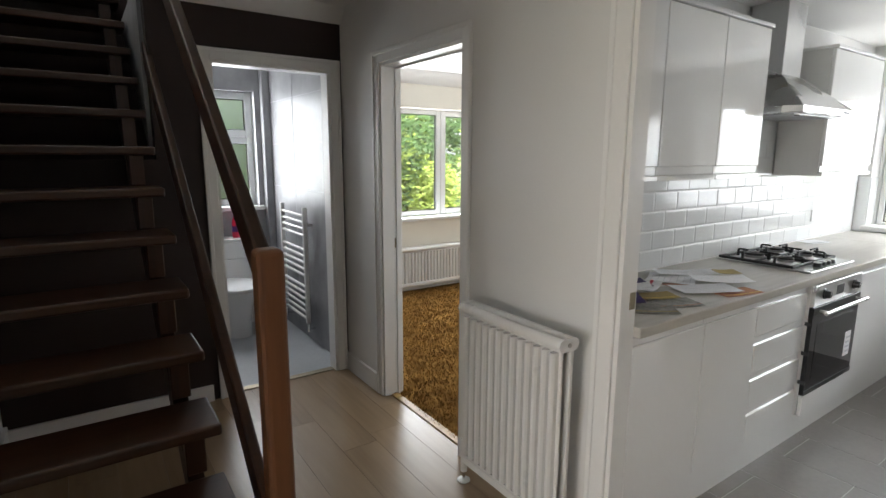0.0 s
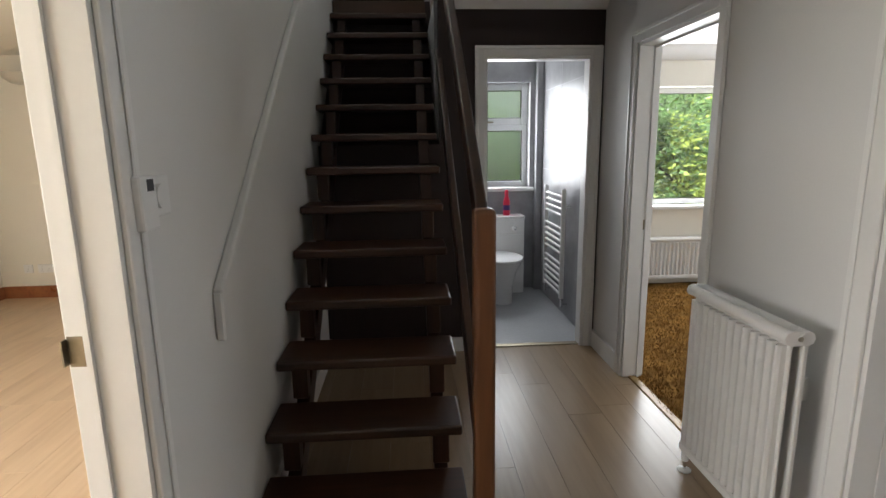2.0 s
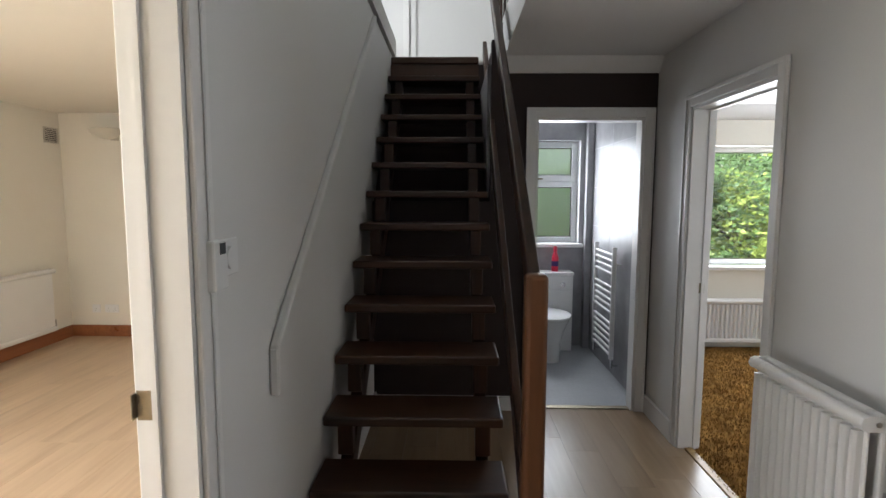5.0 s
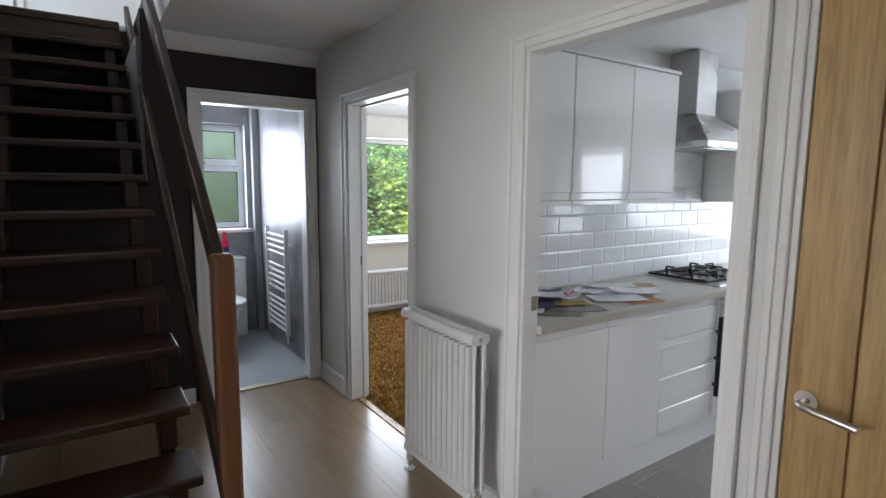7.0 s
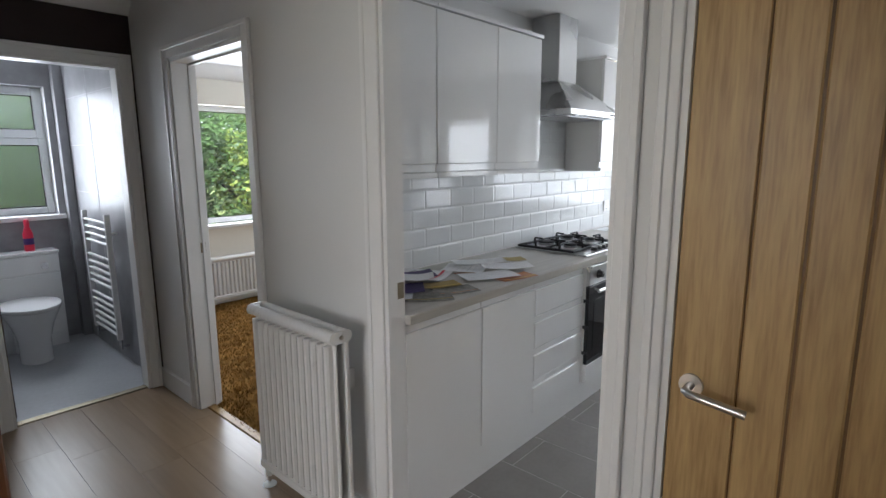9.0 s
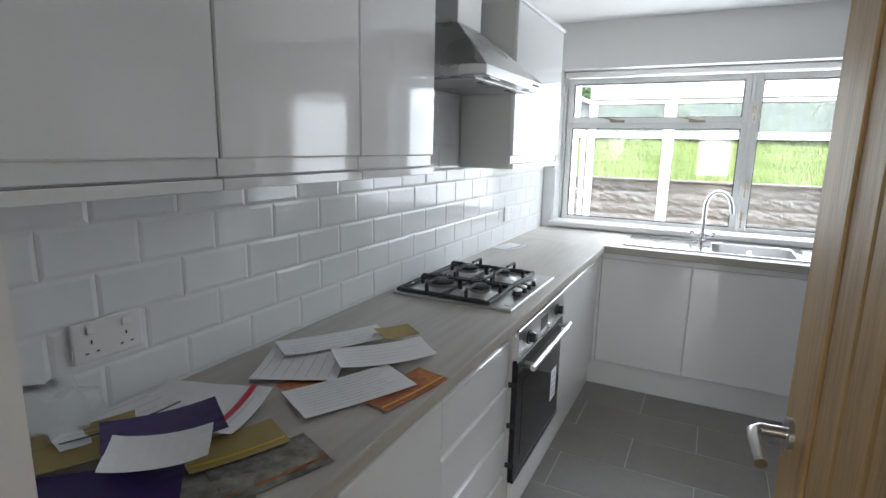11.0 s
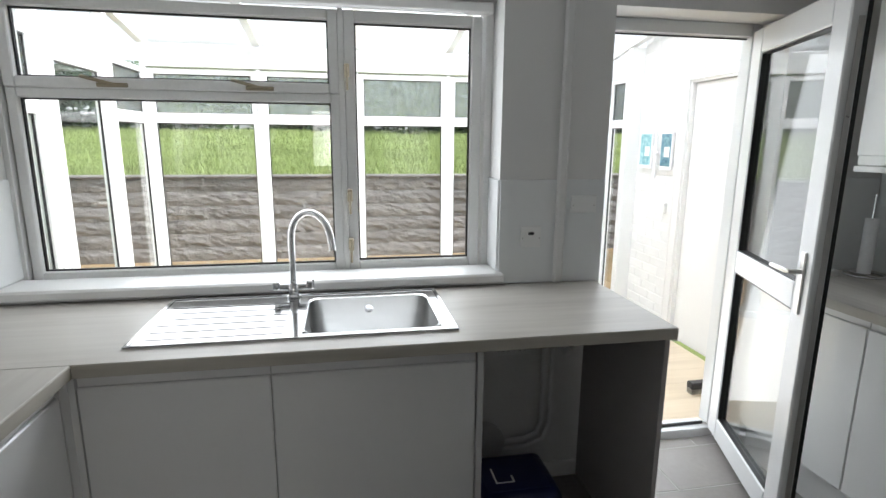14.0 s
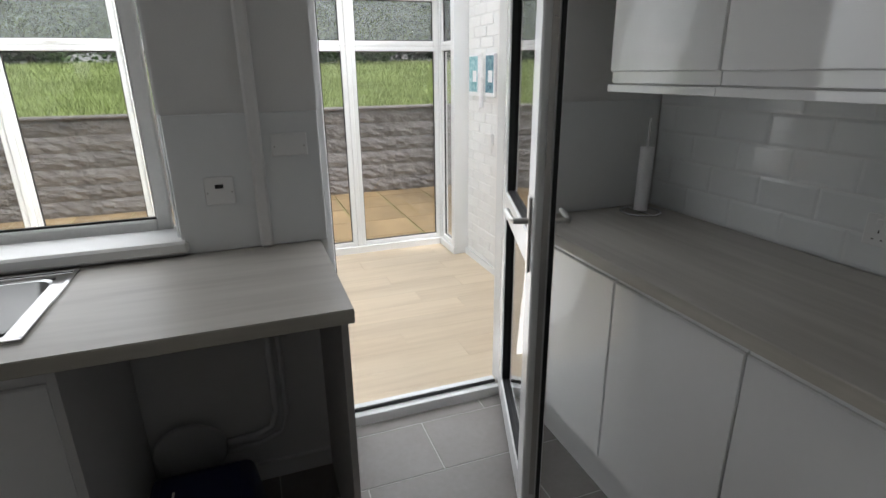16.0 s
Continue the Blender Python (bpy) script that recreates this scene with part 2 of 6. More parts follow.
# ---- helpers of the scene ----
def bx(bm, x0, x1, y0, y1, z0, z1, bev=0.0, seg=1):
    """One box, with bevelled edges if asked."""
    vs = [bm.verts.new((x, y, z)) for x in (x0, x1) for y in (y0, y1) for z in (z0, z1)]
    idx = [(0, 1, 3, 2), (4, 6, 7, 5), (0, 4, 5, 1), (2, 3, 7, 6), (0, 2, 6, 4), (1, 5, 7, 3)]
    fs = [bm.faces.new([vs[i] for i in f]) for f in idx]
    if bev:
        es = list({e for f in fs for e in f.edges})
        bmesh.ops.bevel(bm, geom=es, offset=bev, segments=seg, affect="EDGES", profile=0.5)
    return bm


def box(x0, x1, y0, y1, z0, z1, bev=0.0, seg=1):
    return bx(bmesh.new(), min(x0, x1), max(x0, x1), min(y0, y1), max(y0, y1), min(z0, z1), max(z0, z1), bev, seg)


def boxes(*rows, bev=0.0):
    bm = bmesh.new()
    for r in rows:
        bx(bm, *r, bev)
    return bm


def rod(bm, a, b, r, seg=10, r2=None):
    a, b = Vector(a), Vector(b)
    d = b - a
    m = Matrix.Translation((a + b) / 2) @ d.to_track_quat("Z", "Y").to_matrix().to_4x4()
    bmesh.ops.create_cone(bm, cap_ends=True, segments=seg, radius1=r, radius2=r if r2 is None else r2, depth=d.length, matrix=m)
    return bm


def tube(pts, r, seg=10):
    """A bent tube through the points."""
    bm = bmesh.new()
    pts = [Vector(p) for p in pts]
    rings = []
    side = None
    for i, p in enumerate(pts):
        d = (pts[min(i + 1, len(pts) - 1)] - pts[max(i - 1, 0)]).normalized()
        if side is None:
            side = d.orthogonal().normalized()
        side = (side - d * side.dot(d)).normalized()
        up = d.cross(side)
        rings.append([bm.verts.new(p + r * (math.cos(a) * side + math.sin(a) * up)) for a in [2 * math.pi * k / seg for k in range(seg)]])
    for a, b in zip(rings, rings[1:]):
        for k in range(seg):
            bm.faces.new((a[k], a[(k + 1) % seg], b[(k + 1) % seg], b[k]))
    bm.faces.new(rings[0][::-1])
    bm.faces.new(rings[-1])
    return bm


def prism(outline, axis, a, b, bev=0.0):
    """An outline in the two other axes, drawn out along one axis from a to b."""
    bm = bmesh.new()

    def at(p, v):
        q = list(p)
        q.insert(axis, v)
        return q
    lo, hi = [bm.verts.new(at(p, a)) for p in outline], [bm.verts.new(at(p, b)) for p in outline]
    bm.faces.new(lo)
    bm.faces.new(hi[::-1])
    for i in range(len(outline)):
        j = (i + 1) % len(outline)
        bm.faces.new((lo[j], lo[i], hi[i], hi[j]))
    bmesh.ops.recalc_face_normals(bm, faces=bm.faces[:])
    if bev:
        bmesh.ops.bevel(bm, geom=bm.edges[:], offset=bev, segments=2, affect="EDGES", profile=0.5)
    return bm


def lathe(profile, centre, seg=24):
    """A round body from (radius, z) pairs."""
    bm = bmesh.new()
    rings = [[bm.verts.new((centre[0] + r * math.cos(2 * math.pi * k / seg), centre[1] + r * math.sin(2 * math.pi * k / seg), centre[2] + z))
              for k in range(seg)] for r, z in profile]
    for a, b in zip(rings, rings[1:]):
        for k in range(seg):
            bm.faces.new((a[k], a[(k + 1) % seg], b[(k + 1) % seg], b[k]))
    bm.faces.new(rings[0][::-1])
    bm.faces.new(rings[-1])
    return bm


def to_mesh(name, bm, material, smooth=False):
    me = bpy.data.meshes.new(name)
    bmesh.ops.recalc_face_normals(bm, faces=bm.faces[:])
    bm.to_mesh(me)
    bm.free()
    me.materials.append(material)
    if smooth:
        for p in me.polygons:
            p.use_smooth = True
        me.set_sharp_from_angle(angle=radians(38))
    return me


def thing(name, label, category, base=(0, 0, 0), group="", m=None):
    """An Empty at the thing's base. With m its parts are built round the origin."""
    ob = new(name)
    ob.empty_display_size = 0.1
    ob.matrix_basis = m if m is not None else Matrix.Translation(base)
    ob["local"] = 1 if m is not None else 0
    return tagged(ob, label, category, group)


def part(name, bm, material, parent, label="", smooth=False):
    ob = new(name, to_mesh(name, bm, material, smooth))
    ob.parent = parent
    if parent.type == "EMPTY" and not parent["local"]:
        ob.matrix_parent_inverse = parent.matrix_basis.inverted()
    return tagged(ob, label)


def piece(name, me, parent, at, rz=0.0):
    """One of many alike pieces, on shared mesh data."""
    ob = new(name, me)
    ob.parent = parent
    ob.matrix_basis = pose(*at, 0, 0, rz)
    return ob


def solid(name, bm, material, label, category, kind="", group="", smooth=False):
    return tagged(new(name, to_mesh(name, bm, material, smooth)), label, category, group, kind)


def struct(name, bm, material, label="", smooth=False):
    return solid(name, bm, material, label, name.split("_")[0], "structure", "", smooth)


# ---- the house: floors, walls, ceilings ----
HX0, HX1 = 0.40, 2.30      # hall
KX0, KX1 = 2.375, 5.95      # kitchen
KY0, KY1 = -1.47, 2.22
BY = 3.905                 # brown wall
floor_hall = struct("floor_hall", boxes((HX0 - 0.12, 2.34, -2.0, BY + 0.05, -0.06, -0.012)), M_LAM, "worn oak laminate hall floor in long planks")
floor_living = struct("floor_living", boxes((-3.10, 0.28, -2.2, 5.75, -0.06, -0.012)), M_LAM2, "pale oak laminate floor of the living room")
floor_kitchen = struct("floor_kitchen", boxes((2.34, 6.125, KY0 - 0.05, KY1 + 0.05, -0.06, -0.0012)), M_FLGROUT, "grey porcelain tile kitchen floor with pale grout")
floor_bath = struct("floor_bathroom", box(1.18, 2.33, BY + 0.05, 5.66, -0.06, 0.0), M_VINYL, "grey mottled vinyl bathroom floor")
floor_bed = struct("floor_bedroom", box(2.34, 6.2, 2.32, 5.6, -0.06, -0.004), M_CARPET, "gold and brown shag carpet base")

# hall right wall with the bedroom, kitchen and cupboard openings
BD0, BD1, BDT = 2.557, 3.383, 2.012
KD0, KD1, KDT = 0.839, 1.70, 2.02
CD0, CD1, CDT = -0.09, 0.73, 2.02
wall_hall_right = struct("wall_hall_right", boxes(
    (2.30, 2.42, BD1, BY + 0.1, 0, 2.52), (2.30, 2.42, BD0, BD1, BDT, 2.52), (2.30, 2.42, KY1, BD0, 0, 2.52), (2.30, 2.375, KD1, KY1, 0, 2.52),
    (2.30, 2.375, KD0, KD1, KDT, 2.52), (2.30, 2.375, CD1, KD0, 0, 2.52), (2.30, 2.375, CD0, CD1, CDT, 2.52),
    (2.30, 2.375, -2.0, CD0, 0, 2.52)), M_WALL, "white painted hall wall")
wall_cupboard = struct("wall_cupboard", boxes((2.55, 2.57, CD0 - 0.1, CD1 + 0.1, 0, 2.3)), M_WALL, "plain back of the closed cupboard")
LD0, LD1, LDT = 0.58, 1.41, 2.02
wall_hall_left = struct("wall_hall_left", boxes(
    (0.28, HX0, LD1, 5.75, 0, 2.73), (0.28, HX0, LD0, LD1, LDT, 2.73), (0.28, HX0, -2.0, LD0, 0, 2.73)), M_WALL, "white painted wall beside the stairs")
BT0, BT1, BTT = 1.492, 2.23, 2.027
wall_bath = struct("wall_brown", boxes(
    (1.20, BT0, BY, BY + 0.1, 0, 2.52), (BT0, BT1, BY, BY + 0.1, BTT, 2.52), (BT1, 2.30, BY, BY + 0.1, 0, 2.52),
    (HX0, 1.20, BY, BY + 0.1, 0, 1.46)), M_BROWN, "dark brown painted wall round the bathroom door")
wall_soffit = struct("wall_stair_soffit", prism([(BY, 1.40), (BY + 0.1, 1.40), (5.10, 2.33), (5.02, 2.38)], 0, HX0 + 0.001, 1.199), M_BROWN,
                     "dark boarding below the upper stairs")
# board added to keep outdoor light from leaking in at the stair head
struct("wall_stair_trimmer", boxes((HX0 + 0.001, 1.279, 5.026, 5.049, 2.2, 2.63)), M_BROWN, "added dark board closing the gap at the head of the stairs")
wall_well = struct("wall_stairwell_right", boxes((1.25, 1.29, BY + 0.1, 5.02, 2.39, 2.66)), M_BROWN, "dark boarding beside the upper stairs")
wall_front = struct("wall_front", boxes((0.28, 2.42, -2.12, -2.0, 0, 5.2)), M_WALL, "plain white front wall")
ceiling_hall = struct("ceiling_hall", boxes((1.28, 2.42, -2.0, BY + 0.1, 2.40, 2.655), (0.40, 1.28, -2.0, 0.9, 2.40, 2.655)), M_CEIL, "white hall ceiling")
cornice = struct("trim_cornice_hall", prism([(BY, 2.305), (BY - 0.02, 2.312), (BY - 0.035, 2.335), (BY - 0.065, 2.365), (BY - 0.08, 2.399), (BY, 2.399)], 0, 1.28, 2.30),
                 M_TRIM, "white plaster cornice", True)

# upstairs landing
struct("floor_landing", boxes((-1.6, 0.40, 0.9, 6.6, 2.731, 2.77), (0.401, 1.28, 5.05, 6.6, 2.48, 2.674), (1.281, 2.6, 0.9, 6.6, 2.656, 2.69)), M_WALL, "landing floor above the hall")
struct("wall_landing", boxes((-1.7, -1.6, 0.8, 6.7, 2.6, 3.6), (-1.7, -1.6, 0.8, 3.7, 3.6, 5.2), (-1.7, -1.6, 5.5, 6.7, 3.6, 5.2), (-1.7, -1.6, 3.7, 5.5, 5.0, 5.2), (2.6, 2.7, 0.8, 6.7, 2.8, 5.2), (-1.6, 2.6, 6.6, 6.7, 2.6, 5.2), (-1.6, 2.6, 0.8, 0.9, 2.6, 5.2)), M_WALL, "white landing walls")
struct("ceiling_landing", boxes((-1.7, 2.7, 0.8, 6.7, 5.2, 5.3)), M_CEIL, "white landing ceiling")
struct("trim_landing", boxes((0.365, 0.43, 1.0, 5.2, 2.731, 2.88)), M_GREYPANEL, "grey painted board along the landing edge")
lf = thing("door_frame", "white painted door frame on the landing wall", "door frame", (0.36, 6.59, 2.8))
tagged(lf, kind="structure")
part("jamb", boxes((0.37, 0.435, 6.56, 6.60, 2.675, 4.9)), M_TRIM, lf)
part("jamb", boxes((0.46, 0.51, 6.575, 6.60, 2.675, 4.9)), M_TRIM, lf)
# lamp added at an assumed, unseen landing opening to light the stair head
daylight_fill("landing_fill", (-1.55, 4.6, 4.3), (2.0, 5.6, 3.4), 1.6, 1.2, 8)

# kitchen walls
WY0, WY1, WZ0, WZ1 = 0.332, 2.134, 0.925, 2.015
DY0, DY1, DZ = -0.915, -0.115, 2.0
wall_window = struct("wall_window", boxes(
    (KX1, 6.21, WY1, KY1 + 0.12, 0, 2.5), (KX1, 6.21, WY0, WY1, 0, WZ0), (KX1, 6.21, WY0, WY1, WZ1, 2.5),
    (KX1, 6.21, DY1, WY0, 0, 2.5), (KX1, 6.21, DY0, DY1, DZ, 2.5), (KX1, 6.21, KY0 - 0.12, DY0, 0, 2.5)), M_WALL, "white painted kitchen wall with window and back door")
wall_tiled = struct("wall_kitchen_north", boxes((2.421, KX1, KY1, KY1 + 0.12, 0, 2.62)),
                    M_WALL, "white wall with bevelled metro tiles")
wall_south = struct("wall_kitchen_south", boxes((2.376, KX1, KY0 - 0.12, KY0, 0, 2.5)), M_WALL, "white wall with bevelled metro tiles")
ceiling_kitchen = struct("ceiling_kitchen", boxes((2.376, KX1, KY0, KY1, 2.32, 2.44)), M_CEIL, "white kitchen ceiling")
struct("trim_tile_band", boxes((KX1 - 0.008, KX1, DY1, WY0, 0.91, 1.335), (KX1, 6.10, WY0, WY0 + 0.008, 0.965, 1.335), (KX1, 6.10, WY1 - 0.008, WY1, 0.965, 1.335),
       (KX1 - 0.008, KX1, WY1, KY1 - 0.01, 0.91, 1.335), (KX1 - 0.008, KX1, KY0 + 0.01, DY0 - 0.02, 0.91, 1.335), bev=0.003), M_TILE, "painted-over wall tiles beside the window")
struct("trim_pipe_boxing", boxes((KX1 - 0.03, KX1 - 0.0085, 0.06, 0.10, 0.91, 2.32), bev=0.008), M_WALL, "painted pipe on the wall")

# bedroom, bathroom, living room shells
BDW = (3.115, 5.20, 0.80, 1.985)
struct("wall_bedroom", boxes((2.42, BDW[0], 5.53, 5.75, 0, 2.40), (BDW[1], 6.2, 5.53, 5.75, 0, 2.40), (BDW[0], BDW[1], 5.53, 5.75, 0, BDW[2]), (BDW[0], BDW[1], 5.53, 5.75, BDW[3], 2.40),
       (6.08, 6.2, 2.34, 5.53, 0, 2.40)), M_CREAM, "cream painted bedroom wall")
struct("ceiling_bedroom", boxes((2.42, 6.2, 2.34, 5.6, 2.36, 2.48)), M_CEIL, "white bedroom ceiling")
struct("trim_cornice_bedroom", prism([(5.529, 2.23), (5.51, 2.24), (5.49, 2.28), (5.44, 2.32), (5.42, 2.359), (5.529, 2.359)], 0, 2.43, 6.07), M_TRIM, "white plaster cornice", True)
BW = (1.38, 2.19, 1.035, 2.035)
struct("wall_bathroom", boxes((1.18, BW[0], 5.53, 5.71, 0, 2.40), (BW[1], 2.42, 5.53, 5.71, 0, 2.40), (BW[0], BW[1], 5.53, 5.71, 0, BW[2]), (BW[0], BW[1], 5.53, 5.71, BW[3], 2.40),
       (1.18, 1.27, BY + 0.1, 5.53, 0, 2.38), (2.30, 2.42, BY + 0.1, 5.53, 0, 2.40)), M_BATHTILE, "grey tiled bathroom wall")
struct("ceiling_bathroom", boxes((1.27, 2.30, BY + 0.1, 5.53, 2.36, 2.46)), M_CEIL, "white bathroom ceiling")
struct("wall_living", boxes((-3.22, -3.10, 1.8, 5.87, 0, 2.40), (-3.22, -3.10, -2.2, -1.2, 0, 2.40), (-3.22, -3.10, -1.2, 1.8, 0, 0.9), (-3.22, -3.10, -1.2, 1.8, 2.1, 2.40),
       (-3.10, 0.28, 5.75, 5.87, 0, 2.40), (-3.10, 0.28, -2.32, -2.2, 0, 2.40)), M_CREAM, "cream painted living room wall")
struct("ceiling_living", boxes((-3.22, 0.28, -2.3, 5.87, 2.33, 2.45)), M_CREAM, "cream living room ceiling")
# lamp added at an assumed, unseen opening to light living room and hall
daylight_fill("living_fill", (-3.13, 0.3, 1.5), (0.0, 0.9, 1.1), 2.9, 1.15, 30, (1.0, 0.95, 0.88))
struct("trim_skirting_living", boxes((-3.10, -3.082, -2.2, 5.75, 0, 0.12), (-3.082, 0.28, 5.732, 5.75, 0, 0.12)), M_SKIRTB, "varnished brown skirting board")
# unseen lamp added to lift the hall; the front wall has no opening
daylight_fill("hall_fill", (1.3, -1.98, 1.7), (1.3, 1.0, 1.1), 0.7, 0.9, 0.7)

# added lamps that stand in for sky light at the roof, windows and back door
daylight_fill("conservatory_roof_daylight", (7.35, 0.1, 2.95), (7.0, 0.1, 0.0), 2.2, 3.0, 42, (0.97, 0.99, 1.0))
daylight_fill("kitchen_window_daylight", (6.085, 1.1, 1.47), (4.0, 1.1, 1.47), 1.3, 0.94, 5.6, (0.97, 0.99, 1.0))
daylight_fill("back_door_daylight", (6.20, -0.5, 1.0), (4.0, 0.6, 0.5), 0.6, 1.7, 3.0, (0.97, 0.99, 1.0))
daylight_fill("bedroom_window_daylight", (4.22, 5.60, 1.40), (4.22, 3.0, 1.40), 1.85, 1.12, 16, (0.97, 0.99, 1.0))
daylight_fill("bathroom_window_daylight", (1.785, 5.575, 1.53), (1.785, 3.0, 1.53), 0.75, 0.95, 4.8, (0.97, 0.99, 1.0))

# skirting
struct("trim_skirting_hall", boxes((2.282, 2.30, BD1 + 0.07, BY, 0, 0.12), (2.282, 2.30, KD1 + 0.075, BD0 - 0.075, 0, 0.12), (HX0, HX0 + 0.018, LD1 + 0.08, BY, 0, 0.12),
       (HX0 + 0.018, 1.40, BY - 0.018, BY, 0, 0.10)), M_TRIM, "white skirting board")


def door_frame(axis, f0, f1, a0, a1, top, name_label, both=True, z0=0.0, aw=0.07, far=0.0):
    """Lining and architraves round an opening in a wall between the planes f0 and f1."""
    def b(u0, u1, v0, v1, w0, w1, bev=0.0):
        return box(u0, u1, v0, v1, w0, w1, bev) if axis == 0 else box(v0, v1, u0, u1, w0, w1, bev)
    mid = (a0 + a1) / 2
    fr = thing("door_frame", name_label, "door frame", ((f0 + f1) / 2, mid, 0) if axis == 0 else (mid, (f0 + f1) / 2, 0))
    tagged(fr, kind="structure")
    th = 0.028
    out_s = -1 if f0 < f1 else 1
    part("jamb", b(f0 + out_s * 0.003, f1 - out_s * 0.003, a0, a0 + th, z0, top), M_TRIM, fr)
    part("jamb", b(f0 + out_s * 0.003, f1 - out_s * 0.003, a1 - th, a1, z0, top), M_TRIM, fr)
    part("head", b(f0 + out_s * 0.003, f1 - out_s * 0.003, a0 + th, a1 - th, top - th, top), M_TRIM, fr)
    for f, s in ((f0, out_s), (f1, -out_s)) if both else ((f0, out_s),):
        f = f + s * 0.003
        for lo, hi in ((a0 - aw + 0.012, a0 + 0.012), (a1 - 0.012, a1 + aw + far - 0.012)):
            part("architrave", b(f, f + s * 0.014, lo, hi, z0, top + aw - 0.012, 0.003), M_TRIM, fr)
            out = (lo, lo + 0.022) if lo < a0 - 0.02 else (hi - 0.022, hi)
            part("architrave_moulding", b(f + s * 0.014, f + s * 0.021, out[0], out[1], z0, top + aw - 0.012, 0.003), M_TRIM, fr)
        part("architrave", b(f, f + s * 0.014, a0 + 0.012, a1 - 0.012, top - 0.012, top + aw - 0.012, 0.003), M_TRIM, fr)
        part("architrave_moulding", b(f + s * 0.014, f + s * 0.021, a0 - 0.036, a1 + 0.036, top + aw - 0.034, top + aw - 0.0125, 0.003), M_TRIM, fr)
    return fr


fr_bed = door_frame(0, 2.30, 2.42, BD0, BD1, BDT, "white painted bedroom door frame with moulded architraves", aw=0.065)
fr_kit = door_frame(0, 2.30, 2.375, KD0, KD1, KDT, "white painted kitchen door frame with moulded architraves", False, aw=0.05, far=0.03)
fr_cup = door_frame(0, 2.30, 2.375, CD0, CD1, CDT, "white painted cupboard door frame", False, aw=0.045)
fr_liv = door_frame(0, 0.40, 0.28, LD0, LD1, LDT, "white painted living room door frame with moulded architraves", aw=0.065)
fr_bath = door_frame(1, BY, BY + 0.1, BT0, BT1, BTT, "white painted bathroom door frame with moulded architraves", aw=0.067)


# ---- windows ----
def casement(win, axis, f, a0, a1, z0, z1, w=0.045, t=0.05, m=None, gm=None, name="casement"):
    """One framed pane in the plane f; its glass casts no shadow, to let the daylight in."""
    m, gm = m or M_UPVC, gm or M_GLASS

    def b(u0, u1, v0, v1, w0, w1, bev=0.0):
        return box(u0, u1, v0, v1, w0, w1, bev) if axis == 0 else box(v0, v1, u0, u1, w0, w1, bev)
    fr = part(name, b(f - t / 2, f + t / 2, a0, a0 + w, z0, z1, 0.004), m, win)
    part("stile", b(f - t / 2, f + t / 2, a1 - w, a1, z0, z1, 0.004), m, fr)
    part("bottom_rail", b(f - t / 2, f + t / 2, a0 + w, a1 - w, z0, z0 + w, 0.004), m, fr)
    part("top_rail", b(f - t / 2, f + t / 2, a0 + w, a1 - w, z1 - w, z1, 0.004), m, fr)
    g = 0.006
    for u0, u1, v0, v1 in ((a0 + w, a0 + w + g, z0 + w, z1 - w), (a1 - w - g, a1 - w, z0 + w, z1 - w), (a0 + w + g, a1 - w - g, z0 + w, z0 + w + g), (a0 + w + g, a1 - w - g, z1 - w - g, z1 - w)):
        part("gasket", b(f - 0.008, f + 0.008, u0, u1, v0, v1), M_BLACK, fr)
    p = part("pane", b(f - 0.003, f + 0.003, a0 + w + g, a1 - w - g, z0 + w + g, z1 - w - g), gm, fr)
    p.visible_shadow = False
    return fr


# kitchen window
win_k = thing("window_kitchen", "white painted three-light kitchen window with brass stays", "window", (6.15, 1.2, 0.95))
tagged(win_k, kind="structure")
WF = 6.15
part("window_frame", boxes((WF - 0.05, WF + 0.05, WY0, WY0 + 0.03, WZ0 + 0.01, WZ1), (WF - 0.05, WF + 0.05, WY1 - 0.02, WY1, WZ0 + 0.01, WZ1),
     (WF - 0.05, WF + 0.05, WY0 + 0.03, WY1 - 0.02, WZ1 - 0.02, WZ1), (WF - 0.05, WF + 0.05, WY0 + 0.03, WY1 - 0.02, WZ0 + 0.01, WZ0 + 0.02),
     (WF - 0.05, WF + 0.05, 0.925, 0.945, WZ0 + 0.02, WZ1 - 0.02), bev=0.002), M_GREYFRAME, win_k)
casement(win_k, 0, WF, 0.945, 2.108, 0.945, 1.66, 0.035, 0.06, M_GREYFRAME)
casement(win_k, 0, WF - 0.004, 0.945, 2.108, 1.66, 1.97, 0.038, 0.068, M_GREYFRAME)
casement(win_k, 0, WF - 0.004, 0.374, 0.925, 0.945, 1.97, 0.042, 0.068, M_GREYFRAME)
part("window_sill", boxes((KX1 - 0.035, WF - 0.05, WY0 - 0.02, WY1 + 0.02, WZ0 - 0.005, WZ0 + 0.035), bev=0.008), M_TRIM, win_k, "white painted sill")
part("blind_rail", boxes((WF - 0.10, WF - 0.052, WY0 + 0.012, WY1 - 0.012, WZ1 - 0.045, WZ1 - 0.004), bev=0.006), M_TRIM, win_k, "white blind rail")
for y in (1.75, 1.24):
    st = part("stay", rod(rod(bmesh.new(), (WF - 0.045, y, 1.675), (WF - 0.06, y + 0.10, 1.70), 0.006), (WF - 0.05, y - 0.05, 1.672), (WF - 0.05, y + 0.05, 1.672), 0.008), M_BRASS, win_k, "brass window stay")
for z in (1.04, 1.24, 1.72):
    part("catch", boxes((WF - 0.075, WF - 0.036, 0.905, 0.925, z, z + 0.05), (WF - 0.085, WF - 0.075, 0.910, 0.920, z - 0.05, z + 0.04), bev=0.003), M_BRASS, win_k, "brass window catch")

# bathroom and bedroom windows
win_b = thing("window_bathroom", "white framed bathroom window with frosted panes", "window", (1.785, 5.67, 1.035))
tagged(win_b, kind="structure")
